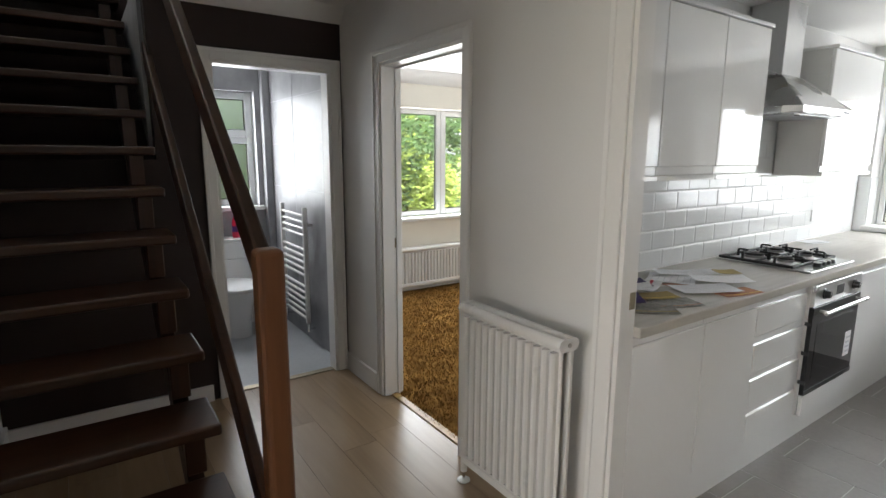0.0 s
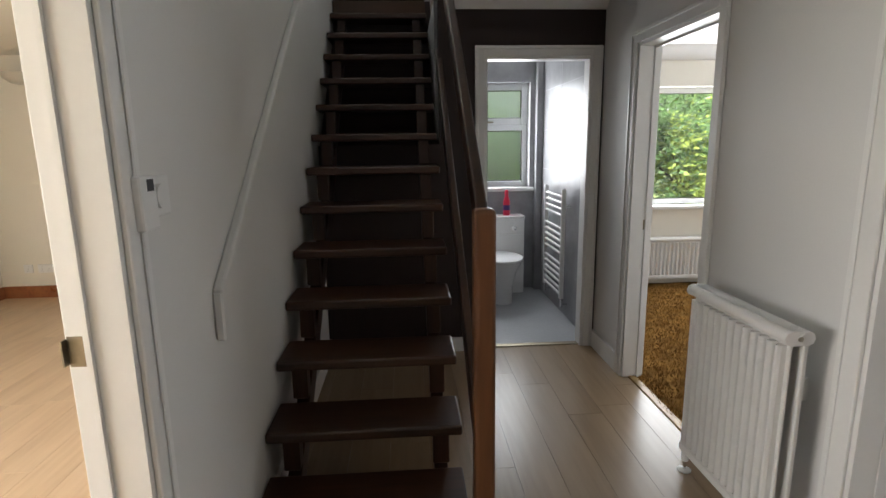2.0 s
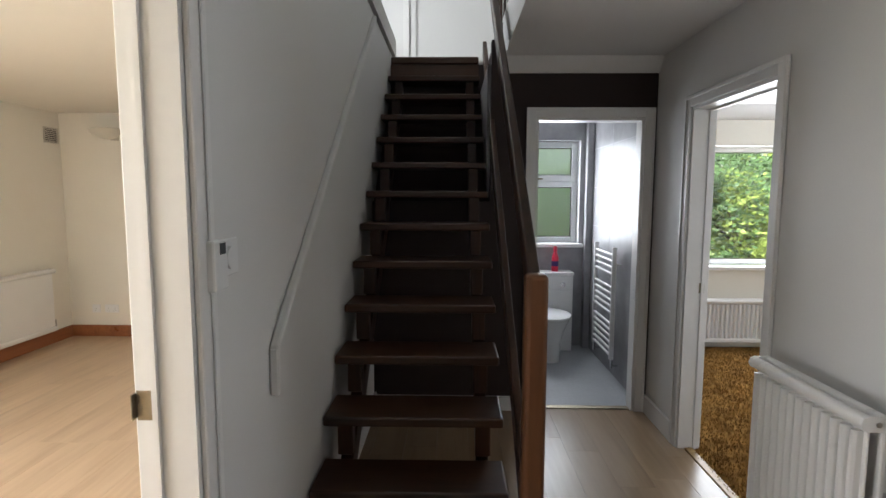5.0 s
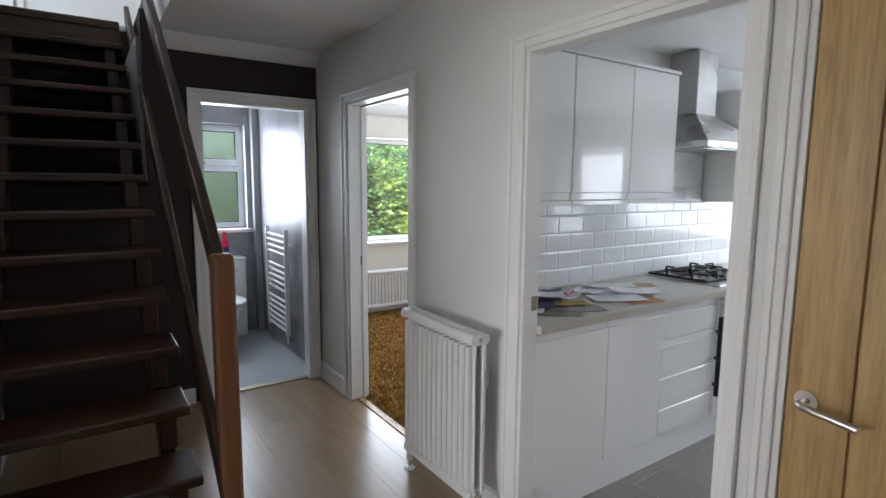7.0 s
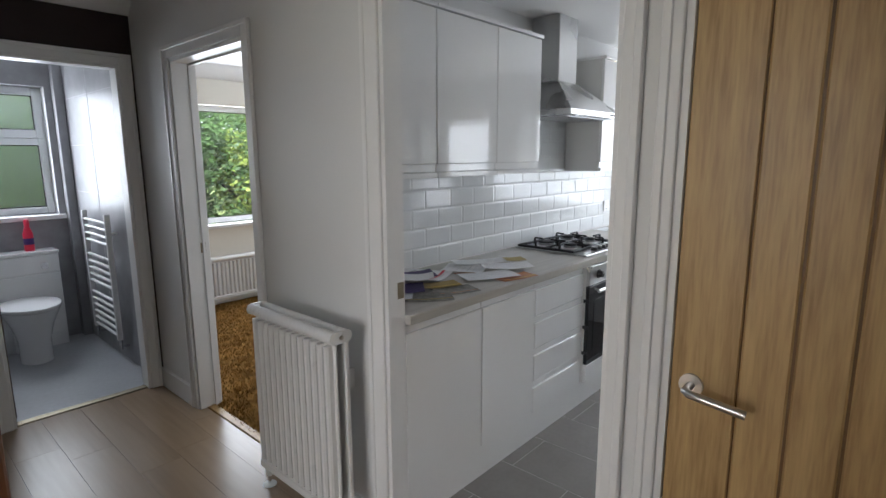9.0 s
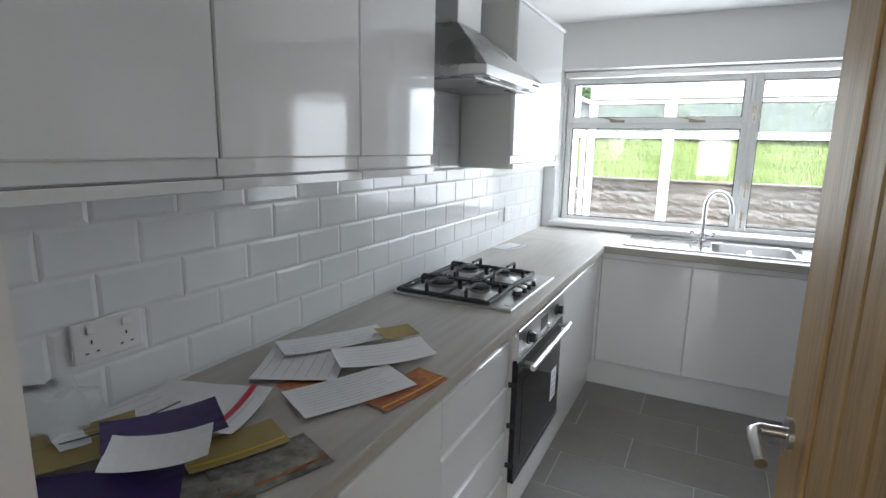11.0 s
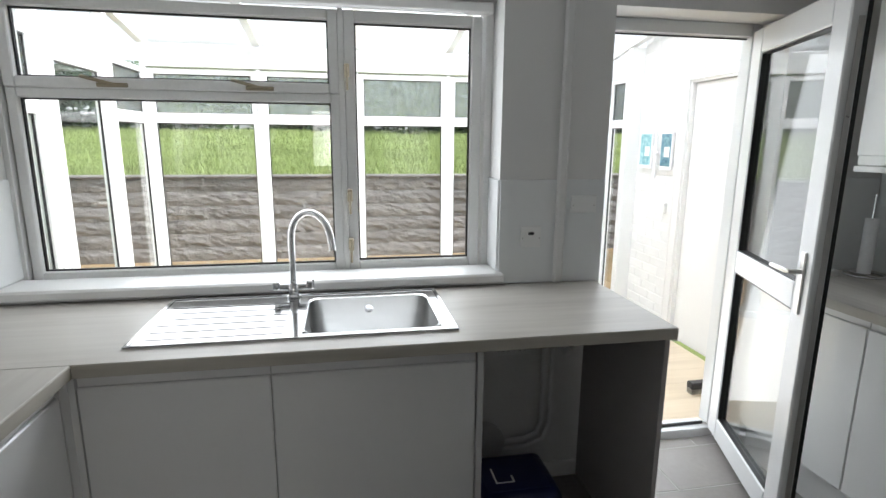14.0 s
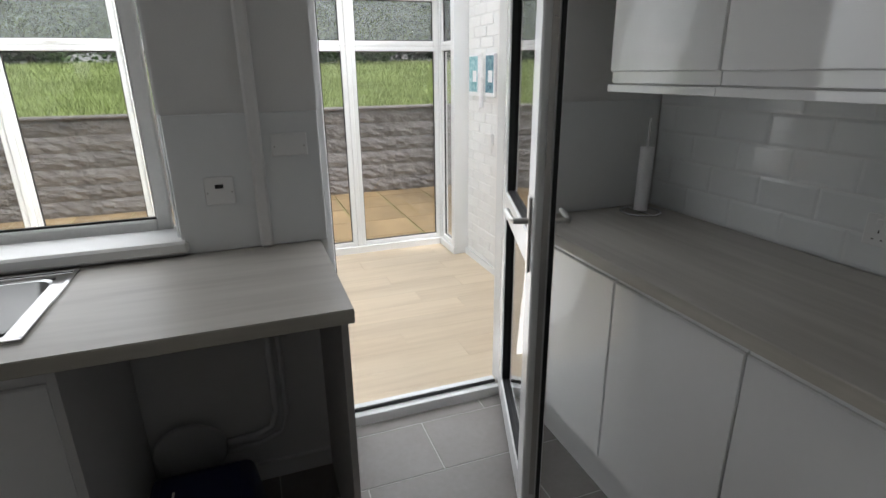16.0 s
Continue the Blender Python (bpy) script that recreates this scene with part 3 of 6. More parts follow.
casement(win_b, 1, 5.67, BW[0], BW[1], BW[2], 1.64, 0.055, 0.06, M_UPVC, M_FROST)
casement(win_b, 1, 5.667, BW[0], BW[1], 1.64, BW[3], 0.065, 0.07, M_UPVC, M_FROST)
part("window_sill", box(BW[0] - 0.03, BW[1] + 0.04, 5.49, 5.63, BW[2] - 0.04, BW[2] - 0.002, 0.006), M_TRIM, win_b)
part("reveal", boxes((BW[1] - 0.004, BW[1] + 0.0, 5.535, 5.63, BW[2], BW[3])), M_UPVC, win_b)
part("stay", boxes((1.72, 1.84, 5.61, 5.628, 1.66, 1.675), bev=0.003), M_BRASS, win_b)
win_d = thing("window_bedroom", "wide white framed bedroom window over a radiator", "window", (4.25, 5.66, 0.80))
tagged(win_d, kind="structure")
casement(win_d, 1, 5.66, BDW[0], 4.255, BDW[2] + 0.02, BDW[3], 0.055, 0.06)
casement(win_d, 1, 5.657, 4.255, BDW[1], BDW[2] + 0.02, BDW[3], 0.065, 0.07)
part("window_sill", box(BDW[0] - 0.04, BDW[1] + 0.04, 5.48, 5.625, BDW[2] - 0.02, BDW[2] + 0.016, 0.006), M_TRIM, win_d)

# ---- staircase ----
T0Y, GO, T0Z, RI, NT = 1.958, 0.235, 0.191, 0.191, 13
stairs = thing("staircase", "dark stained open-tread wooden staircase with brown newel", "staircase", (0.78, 1.96, 0))
SX0, SX1 = 0.407, 1.165
for k in range(NT):
    y, z = T0Y + GO * k, T0Z + RI * k
    part("tread", box(SX0, SX1, y, y + 0.262, z - 0.042, z, 0.009, 2), M_STAIR, stairs)
    for x in (SX0 + 0.05, SX1 - 0.115):
        part("tread_block", box(x, x + 0.065, y + 0.05, y + 0.12, max(0.0, z - RI) + (0.001 if k else 0), z - 0.0425, 0.004), M_STAIRZ, stairs)
part("top_riser", box(SX0, SX1, T0Y + GO * NT + 0.012, T0Y + GO * NT + 0.03, T0Z + RI * NT - 0.19, T0Z + RI * NT - 0.043), M_STAIR, stairs)
part("landing_nosing", box(SX0, SX1, T0Y + GO * NT, T0Y + GO * NT + 0.03, T0Z + RI * NT - 0.042, T0Z + RI * NT + 0.02, 0.008), M_STAIR, stairs)
sl = RI / GO
for x in (SX0 + 0.055, SX1 - 0.11):
    y1 = T0Y + GO * NT - 0.02
    part("carriage", prism([(T0Y + 0.13, 0.0), (T0Y + 0.30, 0.0), (y1, (y1 - T0Y - 0.30) * sl), (y1, (y1 - T0Y - 0.09) * sl - 0.0)], 0, x, x + 0.055, 0.004), M_STAIRZ, stairs)
newel = part("newel_post", box(1.172, 1.242, 1.885, 1.956, 0.0, 1.262, 0.016, 3), M_NEWEL, stairs, "warm brown newel post with rounded top")


def sloped(y0, z0, y1, z1, h, x0, x1):
    return prism([(y0, z0 - h), (y1, z1 - h), (y1, z1), (y0, z0)], 0, x0, x1, 0.008)


part("handrail", sloped(1.95, 1.245, 4.85, 1.245 + 2.90 * sl, 0.115, 1.188, 1.228), M_STAIRZ, stairs)
part("lower_rail", sloped(1.95, 0.42, 4.85, 0.42 + 2.90 * sl, 0.125, 1.188, 1.223), M_STAIRZ, stairs)
rail2 = thing("landing_balustrade", "thin dark balusters along the landing edge", "balustrade", (1.31, 4.0, 2.69))
for k in range(7):
    part("baluster", box(1.30, 1.32, 3.1 + 0.28 * k, 3.12 + 0.28 * k, 2.691, 3.55), M_STAIRZ, rail2)
part("top_rail", box(1.285, 1.335, 3.0, 4.9, 3.55, 3.60, 0.008), M_STAIRZ, rail2)

wr = thing("wall_handrail", "flat white painted handrail fixed to the stair wall", "handrail", (0.41, 1.85, 0.9))
part("lower_end", box(HX0 + 0.001, HX0 + 0.03, 1.835, 1.875, 0.895, 1.045, 0.006), M_WALL, wr)
part("rail", sloped(1.838, 1.052, 3.98, 2.70, 0.05, HX0 + 0.001, HX0 + 0.032), M_WALL, wr)

# ---- radiators ----
def panel_radiator(label, axis, face, s, a0, a1, z0, z1, group="", ribs=True, gap=0.0):
    """A ribbed double panel radiator on the wall plane face; s is the way out of the wall."""
    def b(u0, u1, v0, v1, w0, w1, bev=0.0):
        u0, u1 = face + s * u0, face + s * u1
        return box(u0, u1, v0, v1, w0, w1, bev) if axis == 0 else box(v0, v1, u0, u1, w0, w1, bev)

    def at(u, v, z):
        return (face + s * u, v, z) if axis == 0 else (v, face + s * u, z)
    c = (a0 + a1) / 2
    r = thing("radiator", label, "radiator", at(0.06, c, z0), group)
    part("back_panel", b(0.030, 0.048, a0 + 0.006, a1 - 0.006, z0 + 0.02, z1 - 0.05, 0.004), M_RAD, r)
    fp = part("front_panel", b(0.084, 0.094, a0 + 0.004, a1 - 0.004, z0 + 0.01, z1 - 0.05, 0.003), M_RAD, r)
    n = max(6, int((a1 - a0) / 0.042))
    st = (a1 - a0 - 0.016) / n
    for k in range(n if ribs else 0):
        v = a0 + 0.008 + st * k
        bm = prism([(0.0945, v + st * 0.20), (0.112, v + st * 0.22), (0.120, v + st * 0.34), (0.122, v + st * 0.5), (0.120, v + st * 0.66), (0.112, v + st * 0.78), (0.0945, v + st * 0.80)], 2, z0 + 0.045, z1 - 0.062)
        for q in bm.verts:
            q.co.x = face + s * q.co.x
            if axis == 1:
                q.co.x, q.co.y = q.co.y, q.co.x
        part("rib", bm, M_RAD, fp)
    part("bottom_rail", b(0.0945, 0.121, a0 + 0.004, a1 - 0.004, z0, z0 + 0.044, 0.008), M_RAD, r)
    for u in (0.052, 0.102):
        part("top_rail", rod(bmesh.new(), at(u, a0, z1 - 0.030), at(u, a1, z1 - 0.030), 0.022, 20), M_RAD, r, "rounded top rail", True)
    for v0, v1 in ((a0 - 0.012, a0), (a1, a1 + 0.012)):
        cap = bmesh.new()
        rod(cap, at(0.052, v0, z1 - 0.030), at(0.052, v1, z1 - 0.030), 0.024, 8)
        rod(cap, at(0.102, v0, z1 - 0.030), at(0.102, v1, z1 - 0.030), 0.024, 8)
        part("end_cap", cap, M_WHITEPL, r)
        part("end_bridge", b(0.052, 0.102, v0 + 0.001, v1 - 0.001, z1 - 0.053, z1 - 0.007), M_WHITEPL, r)
    part("bleed_screw", rod(bmesh.new(), at(0.077, a0 - 0.0155, z1 - 0.030), at(0.077, a0 - 0.0121, z1 - 0.030), 0.008, 10), M_SATIN, r)
    for k in range(2):
        v = a0 + 0.2 * (a1 - a0) + k * 0.6 * (a1 - a0)
        part("wall_bracket", b(0.001 - gap, 0.030, v, v + 0.02, z1 - 0.30, z1 - 0.22), M_RAD, r)
    return r


rad_h = panel_radiator("white ribbed panel radiator with rounded top on the hall wall", 0, 2.226, -1, 1.768, 2.315, 0.16, 0.892, gap=0.072)
part("valve", rod(rod(bmesh.new(), (2.185, 2.385, 0.05), (2.185, 2.385, 0.21), 0.016, 12), (2.185, 2.385, 0.185), (2.185, 2.30, 0.185), 0.012), M_WHITEPL, rad_h, "white radiator valve", True)
part("pipe", tube([(2.185, 2.385, 0.001), (2.185, 2.385, 0.06)], 0.0075), M_CHROME, rad_h)
part("floor_collar", lathe([(0.03, 0.0), (0.03, 0.004), (0.012, 0.010)], (2.185, 2.385, 0.001)), M_WHITEPL, rad_h, smooth=True)
part("lockshield", rod(rod(bmesh.new(), (2.149, 1.752, 0.0), (2.149, 1.752, 0.20), 0.014, 12), (2.149, 1.752, 0.18), (2.149, 1.775, 0.18), 0.011), M_CHROME, rad_h, "chrome lockshield valve", True)
panel_radiator("long white ribbed radiator below the bedroom window", 1, 5.53, -1, 3.30, 5.00, 0.07, 0.51)
rad_l = panel_radiator("large white panel radiator on the living room wall", 0, -3.10, 1, 3.9, 5.40, 0.15, 0.775, ribs=False)
part("valve", rod(bmesh.new(), (-3.03, 5.42, 0.16), (-3.03, 5.42, 0.25), 0.016, 12), M_SATIN, rad_l)

# ---- kitchen units ----
PL, CT, CB = 0.17, 0.91, 0.872      # plinth top, worktop top and underside
ND = 1.672                           # door face of the north run
SD = -0.905                          # door face of the south run
EDGE = 0.0035


def j_door(parent, axis, f, s, a0, a1, z0, z1, pull="top", name="door"):
    """A handleless gloss door in the plane f, facing s, with a rebated finger pull along one edge."""
    def b(u0, u1, v0, v1, w0, w1, bev=0.0):
        u0, u1 = f + s * u0, f + s * u1
        return box(u0, u1, v0, v1, w0, w1, bev) if axis == 0 else box(v0, v1, u0, u1, w0, w1, bev)
    g = 0.0015
    a0, a1 = a0 + g, a1 - g
    if pull == "top":
        d = part(name, b(-0.02, 0.0, a0, a1, z0, z1 - 0.03, EDGE), M_GLOSS, parent)
        part("finger_pull", b(-0.02, -0.010, a0, a1, z1 - 0.0302, z1, 0.001), M_GLOSS, d)
    else:
        d = part(name, b(-0.02, 0.0, a0, a1, z0 + 0.034, z1, EDGE), M_GLOSS, parent)
        part("finger_pull", b(-0.02, -0.011, a0, a1, z0, z0 + 0.0338, 0.001), M_GLOSS, d)
    return d


def base_unit(label, axis, f, s, back, a0, a1, doors=1, group="base units", drawers=0, splits=None):
    """A floor cabinet whose doors lie in the plane f; back is the wall plane."""
    fi = f - s * 0.0205
    c = (a0 + a1) / 2
    u = thing("base_cabinet", label, "cabinet", (f - s * 0.28, c, PL) if axis == 0 else (c, f - s * 0.28, PL), group)
    e = 0.0008
    bm = box(fi, back + s * 0.002, a0 + e, a1 - e, PL, CB - 0.001) if axis == 0 else box(a0 + e, a1 - e, fi, back + s * 0.002, PL, CB - 0.001)
    if doors == 2:
        for v in bm.verts:
            v.co.z = min(v.co.z, 0.70)
    part("body", bm, M_CARC, u)
    if drawers:
        h = (CB - 0.012 - PL) / drawers
        for k in range(drawers):
            j_door(u, axis, f, s, a0, a1, PL + 0.003 + k * h, PL + k * h + h - 0.003, "top", "drawer_front")
    else:
        cuts = splits or [a0 + (a1 - a0) * k / doors for k in range(doors + 1)]
        for v0, v1 in zip(cuts, cuts[1:]):
            j_door(u, axis, f, s, v0, v1, PL + 0.003, CB - 0.012)
    return u


base_unit("white gloss handleless base cabinet below the worktop", 1, ND, -1, KY1, 2.378, 2.845)
base_unit("white gloss handleless base cabinet below the worktop", 1, ND, -1, KY1, 2.845, 3.275)
base_unit("white gloss four-drawer base cabinet beside the oven", 1, ND, -1, KY1, 3.275, 3.785, drawers=4)
base_unit("white gloss corner cabinet beyond the oven", 1, ND, -1, KY1, 4.395, 5.34)
EX = 5.385
u = base_unit("white gloss two-door sink cabinet below the window", 0, EX, -1, KX1, 0.556, 1.656, 2, splits=(0.556, 1.156, 1.656))
part("front_rail", box(EX + 0.021, EX + 0.04, 0.558, 1.654, 0.702, CB - 0.001), M_CARC, u)
part("end_panel", box(EX - 0.008, KX1 - 0.03, 0.536, 0.555, 0.0, CB - 0.001, 0.001), M_CARC, u, "white end panel")
pan = solid("end_panel", box(5.37, KX1 - 0.012, -0.078, -0.060, 0.0, CB - 0.001, 0.001), M_GREYPANEL, "grey-white end panel holding up the worktop", "panel")
struct("trim_plinth", boxes((2.378, 5.44, ND + 0.03, ND + 0.045, 0.0, PL - 0.001), (EX + 0.045, EX + 0.06, 0.5565, ND + 0.03, 0.0, PL - 0.001),
       (3.3, KX1 - 0.002, SD - 0.065, SD - 0.05, 0.0, PL - 0.001)), M_GLOSS, "white plinth below the base units")
struct("trim_corner_post", boxes((5.345, 5.384, ND + 0.002, ND + 0.02, PL, CB - 0.001), (EX, EX + 0.018, 1.657, 1.68, PL, CB - 0.001)), M_GLOSS, "white corner post")
xs = [5.947, 5.427, 4.957, 4.487, 4.017, 3.547]
for a1, a0 in zip(xs, xs[1:]):
    base_unit("white gloss handleless base cabinet on the tiled wall", 1, SD, 1, KY0, a0, a1, group="south base units")

# worktops
WT = 1.645
wk = thing("worktop", "pale wood-grain laminate worktop with square edge", "worktop", (3.9, 1.9, CB))
part("slab", prism([(2.377, WT), (5.352, WT), (5.352, KY1 - 0.012), (2.377, KY1 - 0.012)], 2, CB, CT, 0.002), M_WORKX, wk)
part("edging", box(2.377, 5.352, WT - 0.0025, WT, CB + 0.001, CT - 0.0025, 0.0008), M_EDGESHADE, wk, "laminate edging strip with front shade in its colour")
part("wall_sealant", box(2.43, 5.94, KY1 - 0.0118, KY1 - 0.009, CT - 0.002, CT + 0.004), M_WHITEPL, wk, "white sealant bead")
SINK = (5.44, 5.90, 0.60, 1.555)
BOWL = (5.475, 5.845, 0.645, 1.075)
wt2 = bmesh.new()
X, Y = (5.353, BOWL[0], BOWL[1], KX1 - 0.009), (-0.09, BOWL[2], BOWL[3], KY1 - 0.012)
top = [[wt2.verts.new((x, y, CT)) for y in Y] for x in X]
low = [[wt2.verts.new((x, y, CB)) for y in Y] for x in X]
for i in range(3):
    for j in range(3):
        if (i, j) != (1, 1):
            for g in (top, low):
                wt2.faces.new((g[i][j], g[i + 1][j], g[i + 1][j + 1], g[i][j + 1]))
rim = [(0, 0), (1, 0), (2, 0), (3, 0), (3, 1), (3, 2), (3, 3), (2, 3), (1, 3), (0, 3), (0, 2), (0, 1)]
for lp in (rim, [(1, 1), (2, 1), (2, 2), (1, 2)]):
    for (i, j), (k, m_) in zip(lp, lp[1:] + lp[:1]):
        wt2.faces.new((top[i][j], top[k][m_], low[k][m_], low[i][j]))
wk = thing("worktop", "pale wood-grain laminate worktop under the window with inset sink", "worktop", (5.65, 1.0, CB))
part("slab", wt2, M_WORKY, wk)
part("edging", box(5.3505, 5.3528, -0.09, WT - 0.003, CB + 0.001, CT - 0.0025, 0.0008), M_EDGESHADE, wk, "laminate edging strip with front shade in its colour")
part("end_edging", box(5.3535, KX1 - 0.01, -0.0925, -0.0902, CB + 0.001, CT - 0.0025, 0.0008), M_EDGESHADE, wk, "laminate edging strip with front shade in its colour")
wk = thing("worktop", "pale wood-grain laminate worktop on the tiled wall", "worktop", (4.6, -1.2, CB))
part("slab", box(3.3, KX1 - 0.009, KY0 + 0.012, SD + 0.045, CB, CT, 0.002), M_WORKX, wk)
part("edging", box(3.3, KX1 - 0.009, SD + 0.0452, SD + 0.0475, CB + 0.001, CT - 0.0025, 0.0008), M_EDGESHADE, wk, "laminate edging strip with front shade in its colour")


def wall_unit(label, f, s, back, a0, a1, z0, z1, group="wall units", n=1, splits=None):
    u = thing("wall_cabinet", label, "cabinet", ((a0 + a1) / 2, f - s * 0.16, z0), group)
    fi = f - s * 0.0205
    part("body", box(a0 + 0.0008, a1 - 0.0008, fi, back + s * 0.001, z0 + 0.0, z1 - 0.018), M_CARC, u)
    part("light_rail", box(a0 + 0.0008, a1 - 0.0008, fi + s * 0.0008, fi + s * 0.024, z0, z0 + 0.022, 0.001), M_GLOSS, u)
    j_door(u, 1, f, s, a0, a1, z0 + 0.026, z1 - 0.02, "bottom")
    part("cornice", box(a0 + 0.0008, a1 - 0.0008, fi - s * 0.25, f + s * 0.012, z1 - 0.0175, z1, 0.002), M_GLOSS, u)
    return u


UF = 1.94
for a0, a1 in ((2.378, 2.852), (2.852, 3.302), (3.302, 3.71)):
    wall_unit("white high-gloss handleless wall cabinet reflecting the window", UF, -1, KY1 - 0.012, a0, a1, 1.388, 2.13)
wall_unit("white high-gloss handleless wall cabinet beside the window", UF, -1, KY1 - 0.012, 4.485, 5.255, 1.38, 2.13)
UFS = -1.0
xs = [5.668, 5.24, 4.81, 4.38, 3.95, 3.52]
for a1, a0 in zip(xs, xs[1:]):
    wall_unit("white high-gloss handleless wall cabinet over the south worktop", UFS, 1, KY0 + 0.012, a0, a1, 1.38, 2.10, "south wall units")

# oven
ov = thing("built_in_oven", "stainless and black glass built-in oven below the hob", "oven", (4.09, 1.9, PL))
OX0, OX1, OF = 3.788, 4.392, 1.640
part("body", box(OX0 + 0.002, OX1 - 0.002, OF + 0.021, KY1 - 0.03, PL, CB - 0.001), M_CARC, ov)
part("control_panel", box(OX0, OX1, OF, OF + 0.02, 0.755, CB - 0.008, 0.002), M_STEEL, ov)
od = part("door", box(OX0, OX1, OF, OF + 0.02, 0.285, 0.75, 0.002), M_OVENGLASS, ov, "black glass oven door")
part("bottom_trim", box(OX0, OX1, OF - 0.003, OF - 0.0005, 0.285, 0.31), M_BLACK, od)
part("top_trim", box(OX0, OX1, OF - 0.003, OF - 0.0005, 0.71, 0.75), M_BLACK, od)
part("inner_window", box(OX0 + 0.07, OX1 - 0.07, OF - 0.0015, OF - 0.0005, 0.36, 0.66), M_OVENGLASS, od)
part("label_sticker", box(4.25, 4.33, OF - 0.003, OF - 0.001, 0.40, 0.54), M_PAPER, od, "white paper energy sticker")
for k in range(4):
    part("printed_line", box(4.262, 4.318, OF - 0.0038, OF - 0.0032, 0.42 + k * 0.027, 0.43 + k * 0.027), M_GREYINK, od)
hb = bmesh.new()
rod(hb, (OX0 + 0.03, OF - 0.045, 0.728), (OX1 - 0.03, OF - 0.045, 0.728), 0.010, 14)
for x in (OX0 + 0.07, OX1 - 0.07):
    rod(hb, (x, OF - 0.004, 0.728), (x, OF - 0.045, 0.728), 0.007)
part("handle", hb, M_STEEL, od, "steel bar handle", True)
for x in (3.90, 4.28):
    kb = part("knob", rod(rod(bmesh.new(), (x, OF, 0.81), (x, OF - 0.028, 0.81), 0.020, 20, 0.017), (x, OF, 0.81), (x, OF - 0.006, 0.81), 0.026, 20), M_BLACK, ov, "black oven knob", True)
    part("pointer", box(x - 0.002, x + 0.002, OF - 0.0292, OF - 0.028, 0.812, 0.826), M_WHITEPL, kb)
part("clock", box(4.05, 4.14, OF - 0.002, OF - 0.0002, 0.785, 0.835, 0.0005), M_BLACK, ov, "dark oven clock")
part("lower_filler", box(OX0, OX1, OF, OF + 0.018, PL + 0.003, 0.28, 0.002), M_GLOSS, ov, "white filler panel")
for z in (0.345, 0.50, 0.655):
    part("side_vent", box(OX0 - 0.003, OX0 - 0.0005, OF - 0.004, OF + 0.03, z, z + 0.02), M_BLACK, ov)

# hob
hob = thing("gas_hob", "four-burner stainless gas hob with cast-iron pan supports", "hob", (4.11, 1.93, CT))
HX, HY = (3.832, 4.395), (1.688, 2.175)
part("plate", box(HX[0], HX[1], HY[0], HY[1], CT + 0.0005, CT + 0.010, 0.004, 2), M_STEEL, hob)
HZ = CT + 0.010
for bxp, byp, br in ((3.97, 2.03, 0.052), (3.97, 1.865, 0.040), (4.25, 2.04, 0.045), (4.25, 1.875, 0.030)):
    bu = part("burner", lathe([(br * 1.9, 0.0), (br * 1.75, 0.004), (br * 1.1, 0.010), (br, 0.012), (br, 0.024), (br * 0.9, 0.026)], (bxp, byp, HZ), 28), M_STEEL, hob, "steel burner bowl", True)
    part("burner_cap", lathe([(br * 0.98, 0.026), (br * 0.98, 0.034), (br * 0.8, 0.038)], (bxp, byp, HZ), 28), M_IRON, bu, "black burner cap", True)
for gx0, gx1 in ((3.842, 4.108), (4.112, 4.385)):
    gy0, gy1 = 1.775, 2.165
    gx = (gx0 + gx1) / 2
    z0, z1 = HZ + 0.001, HZ + 0.016
    g = part("pan_support", box(gx0, gx1, gy0, gy0 + 0.016, z0, z1, 0.003), M_IRON, hob, "black cast-iron pan support")
    for r in ((gx0, gx1, gy1 - 0.016, gy1), (gx0, gx0 + 0.016, gy0 + 0.016, gy1 - 0.016), (gx1 - 0.016, gx1, gy0 + 0.016, gy1 - 0.016), (gx0 + 0.016, gx1 - 0.016, (gy0 + gy1) / 2 - 0.007, (gy0 + gy1) / 2 + 0.007)):
        part("bar", box(*r, z0, z1, 0.003), M_IRON, g)
    for cy in (1.87, 2.035):
        for dx, dy in ((1, 0), (-1, 0), (0, 1), (0, -1)):
            ex = (gx1 - 0.008 if dx > 0 else gx0 + 0.008) if dx else gx
            ey = (cy + dy * 0.085) if dy else cy
            ix, iy = gx + dx * 0.035, cy + dy * 0.03
            arm = bmesh.new()
            bx(arm, min(ex, ix) - (0.005 if not dx else 0), max(ex, ix) + (0.005 if not dx else 0), min(ey, iy) - (0.005 if not dy else 0), max(ey, iy) + (0.005 if not dy else 0), HZ + 0.040, HZ + 0.050, 0.002)
            bx(arm, ex - 0.006, ex + 0.006, ey - 0.006, ey + 0.006, z0 + 0.004, HZ + 0.044, 0.002)
            part("finger", arm, M_IRON, g)
for k in range(4):
    x = 4.025 + 0.058 * k
    kn = part("knob", lathe([(0.022, 0.0), (0.020, 0.006), (0.0175, 0.020)], (x, 1.733, HZ), 24), M_BLACK, hob, "black control knob", True)
    part("knob_cap", lathe([(0.0195, 0.020), (0.0195, 0.024), (0.016, 0.026)], (x, 1.733, HZ), 24), M_STEEL, kn, "brushed steel knob cap", True)
    part("marking", box(x - 0.008, x + 0.008, 1.700, 1.703, HZ + 0.0002, HZ + 0.0006), M_GREYINK, hob)

# cooker hood
hood = thing("cooker_hood", "stainless chimney cooker hood above the hob", "cooker hood", (4.13, 2.05, 1.70))
C0, C1, CF, CBK = 3.80, 4.46, 1.80, KY1 - 0.012
part("rim", boxes((C0, C1, CF, CBK, 1.712, 1.748), bev=0.003), M_STEEL, hood)
cn = bmesh.new()
lo = [(C0 + 0.004, CF + 0.004), (C1 - 0.004, CF + 0.004), (C1 - 0.004, CBK), (C0 + 0.004, CBK)]
cx = (C0 + C1) / 2
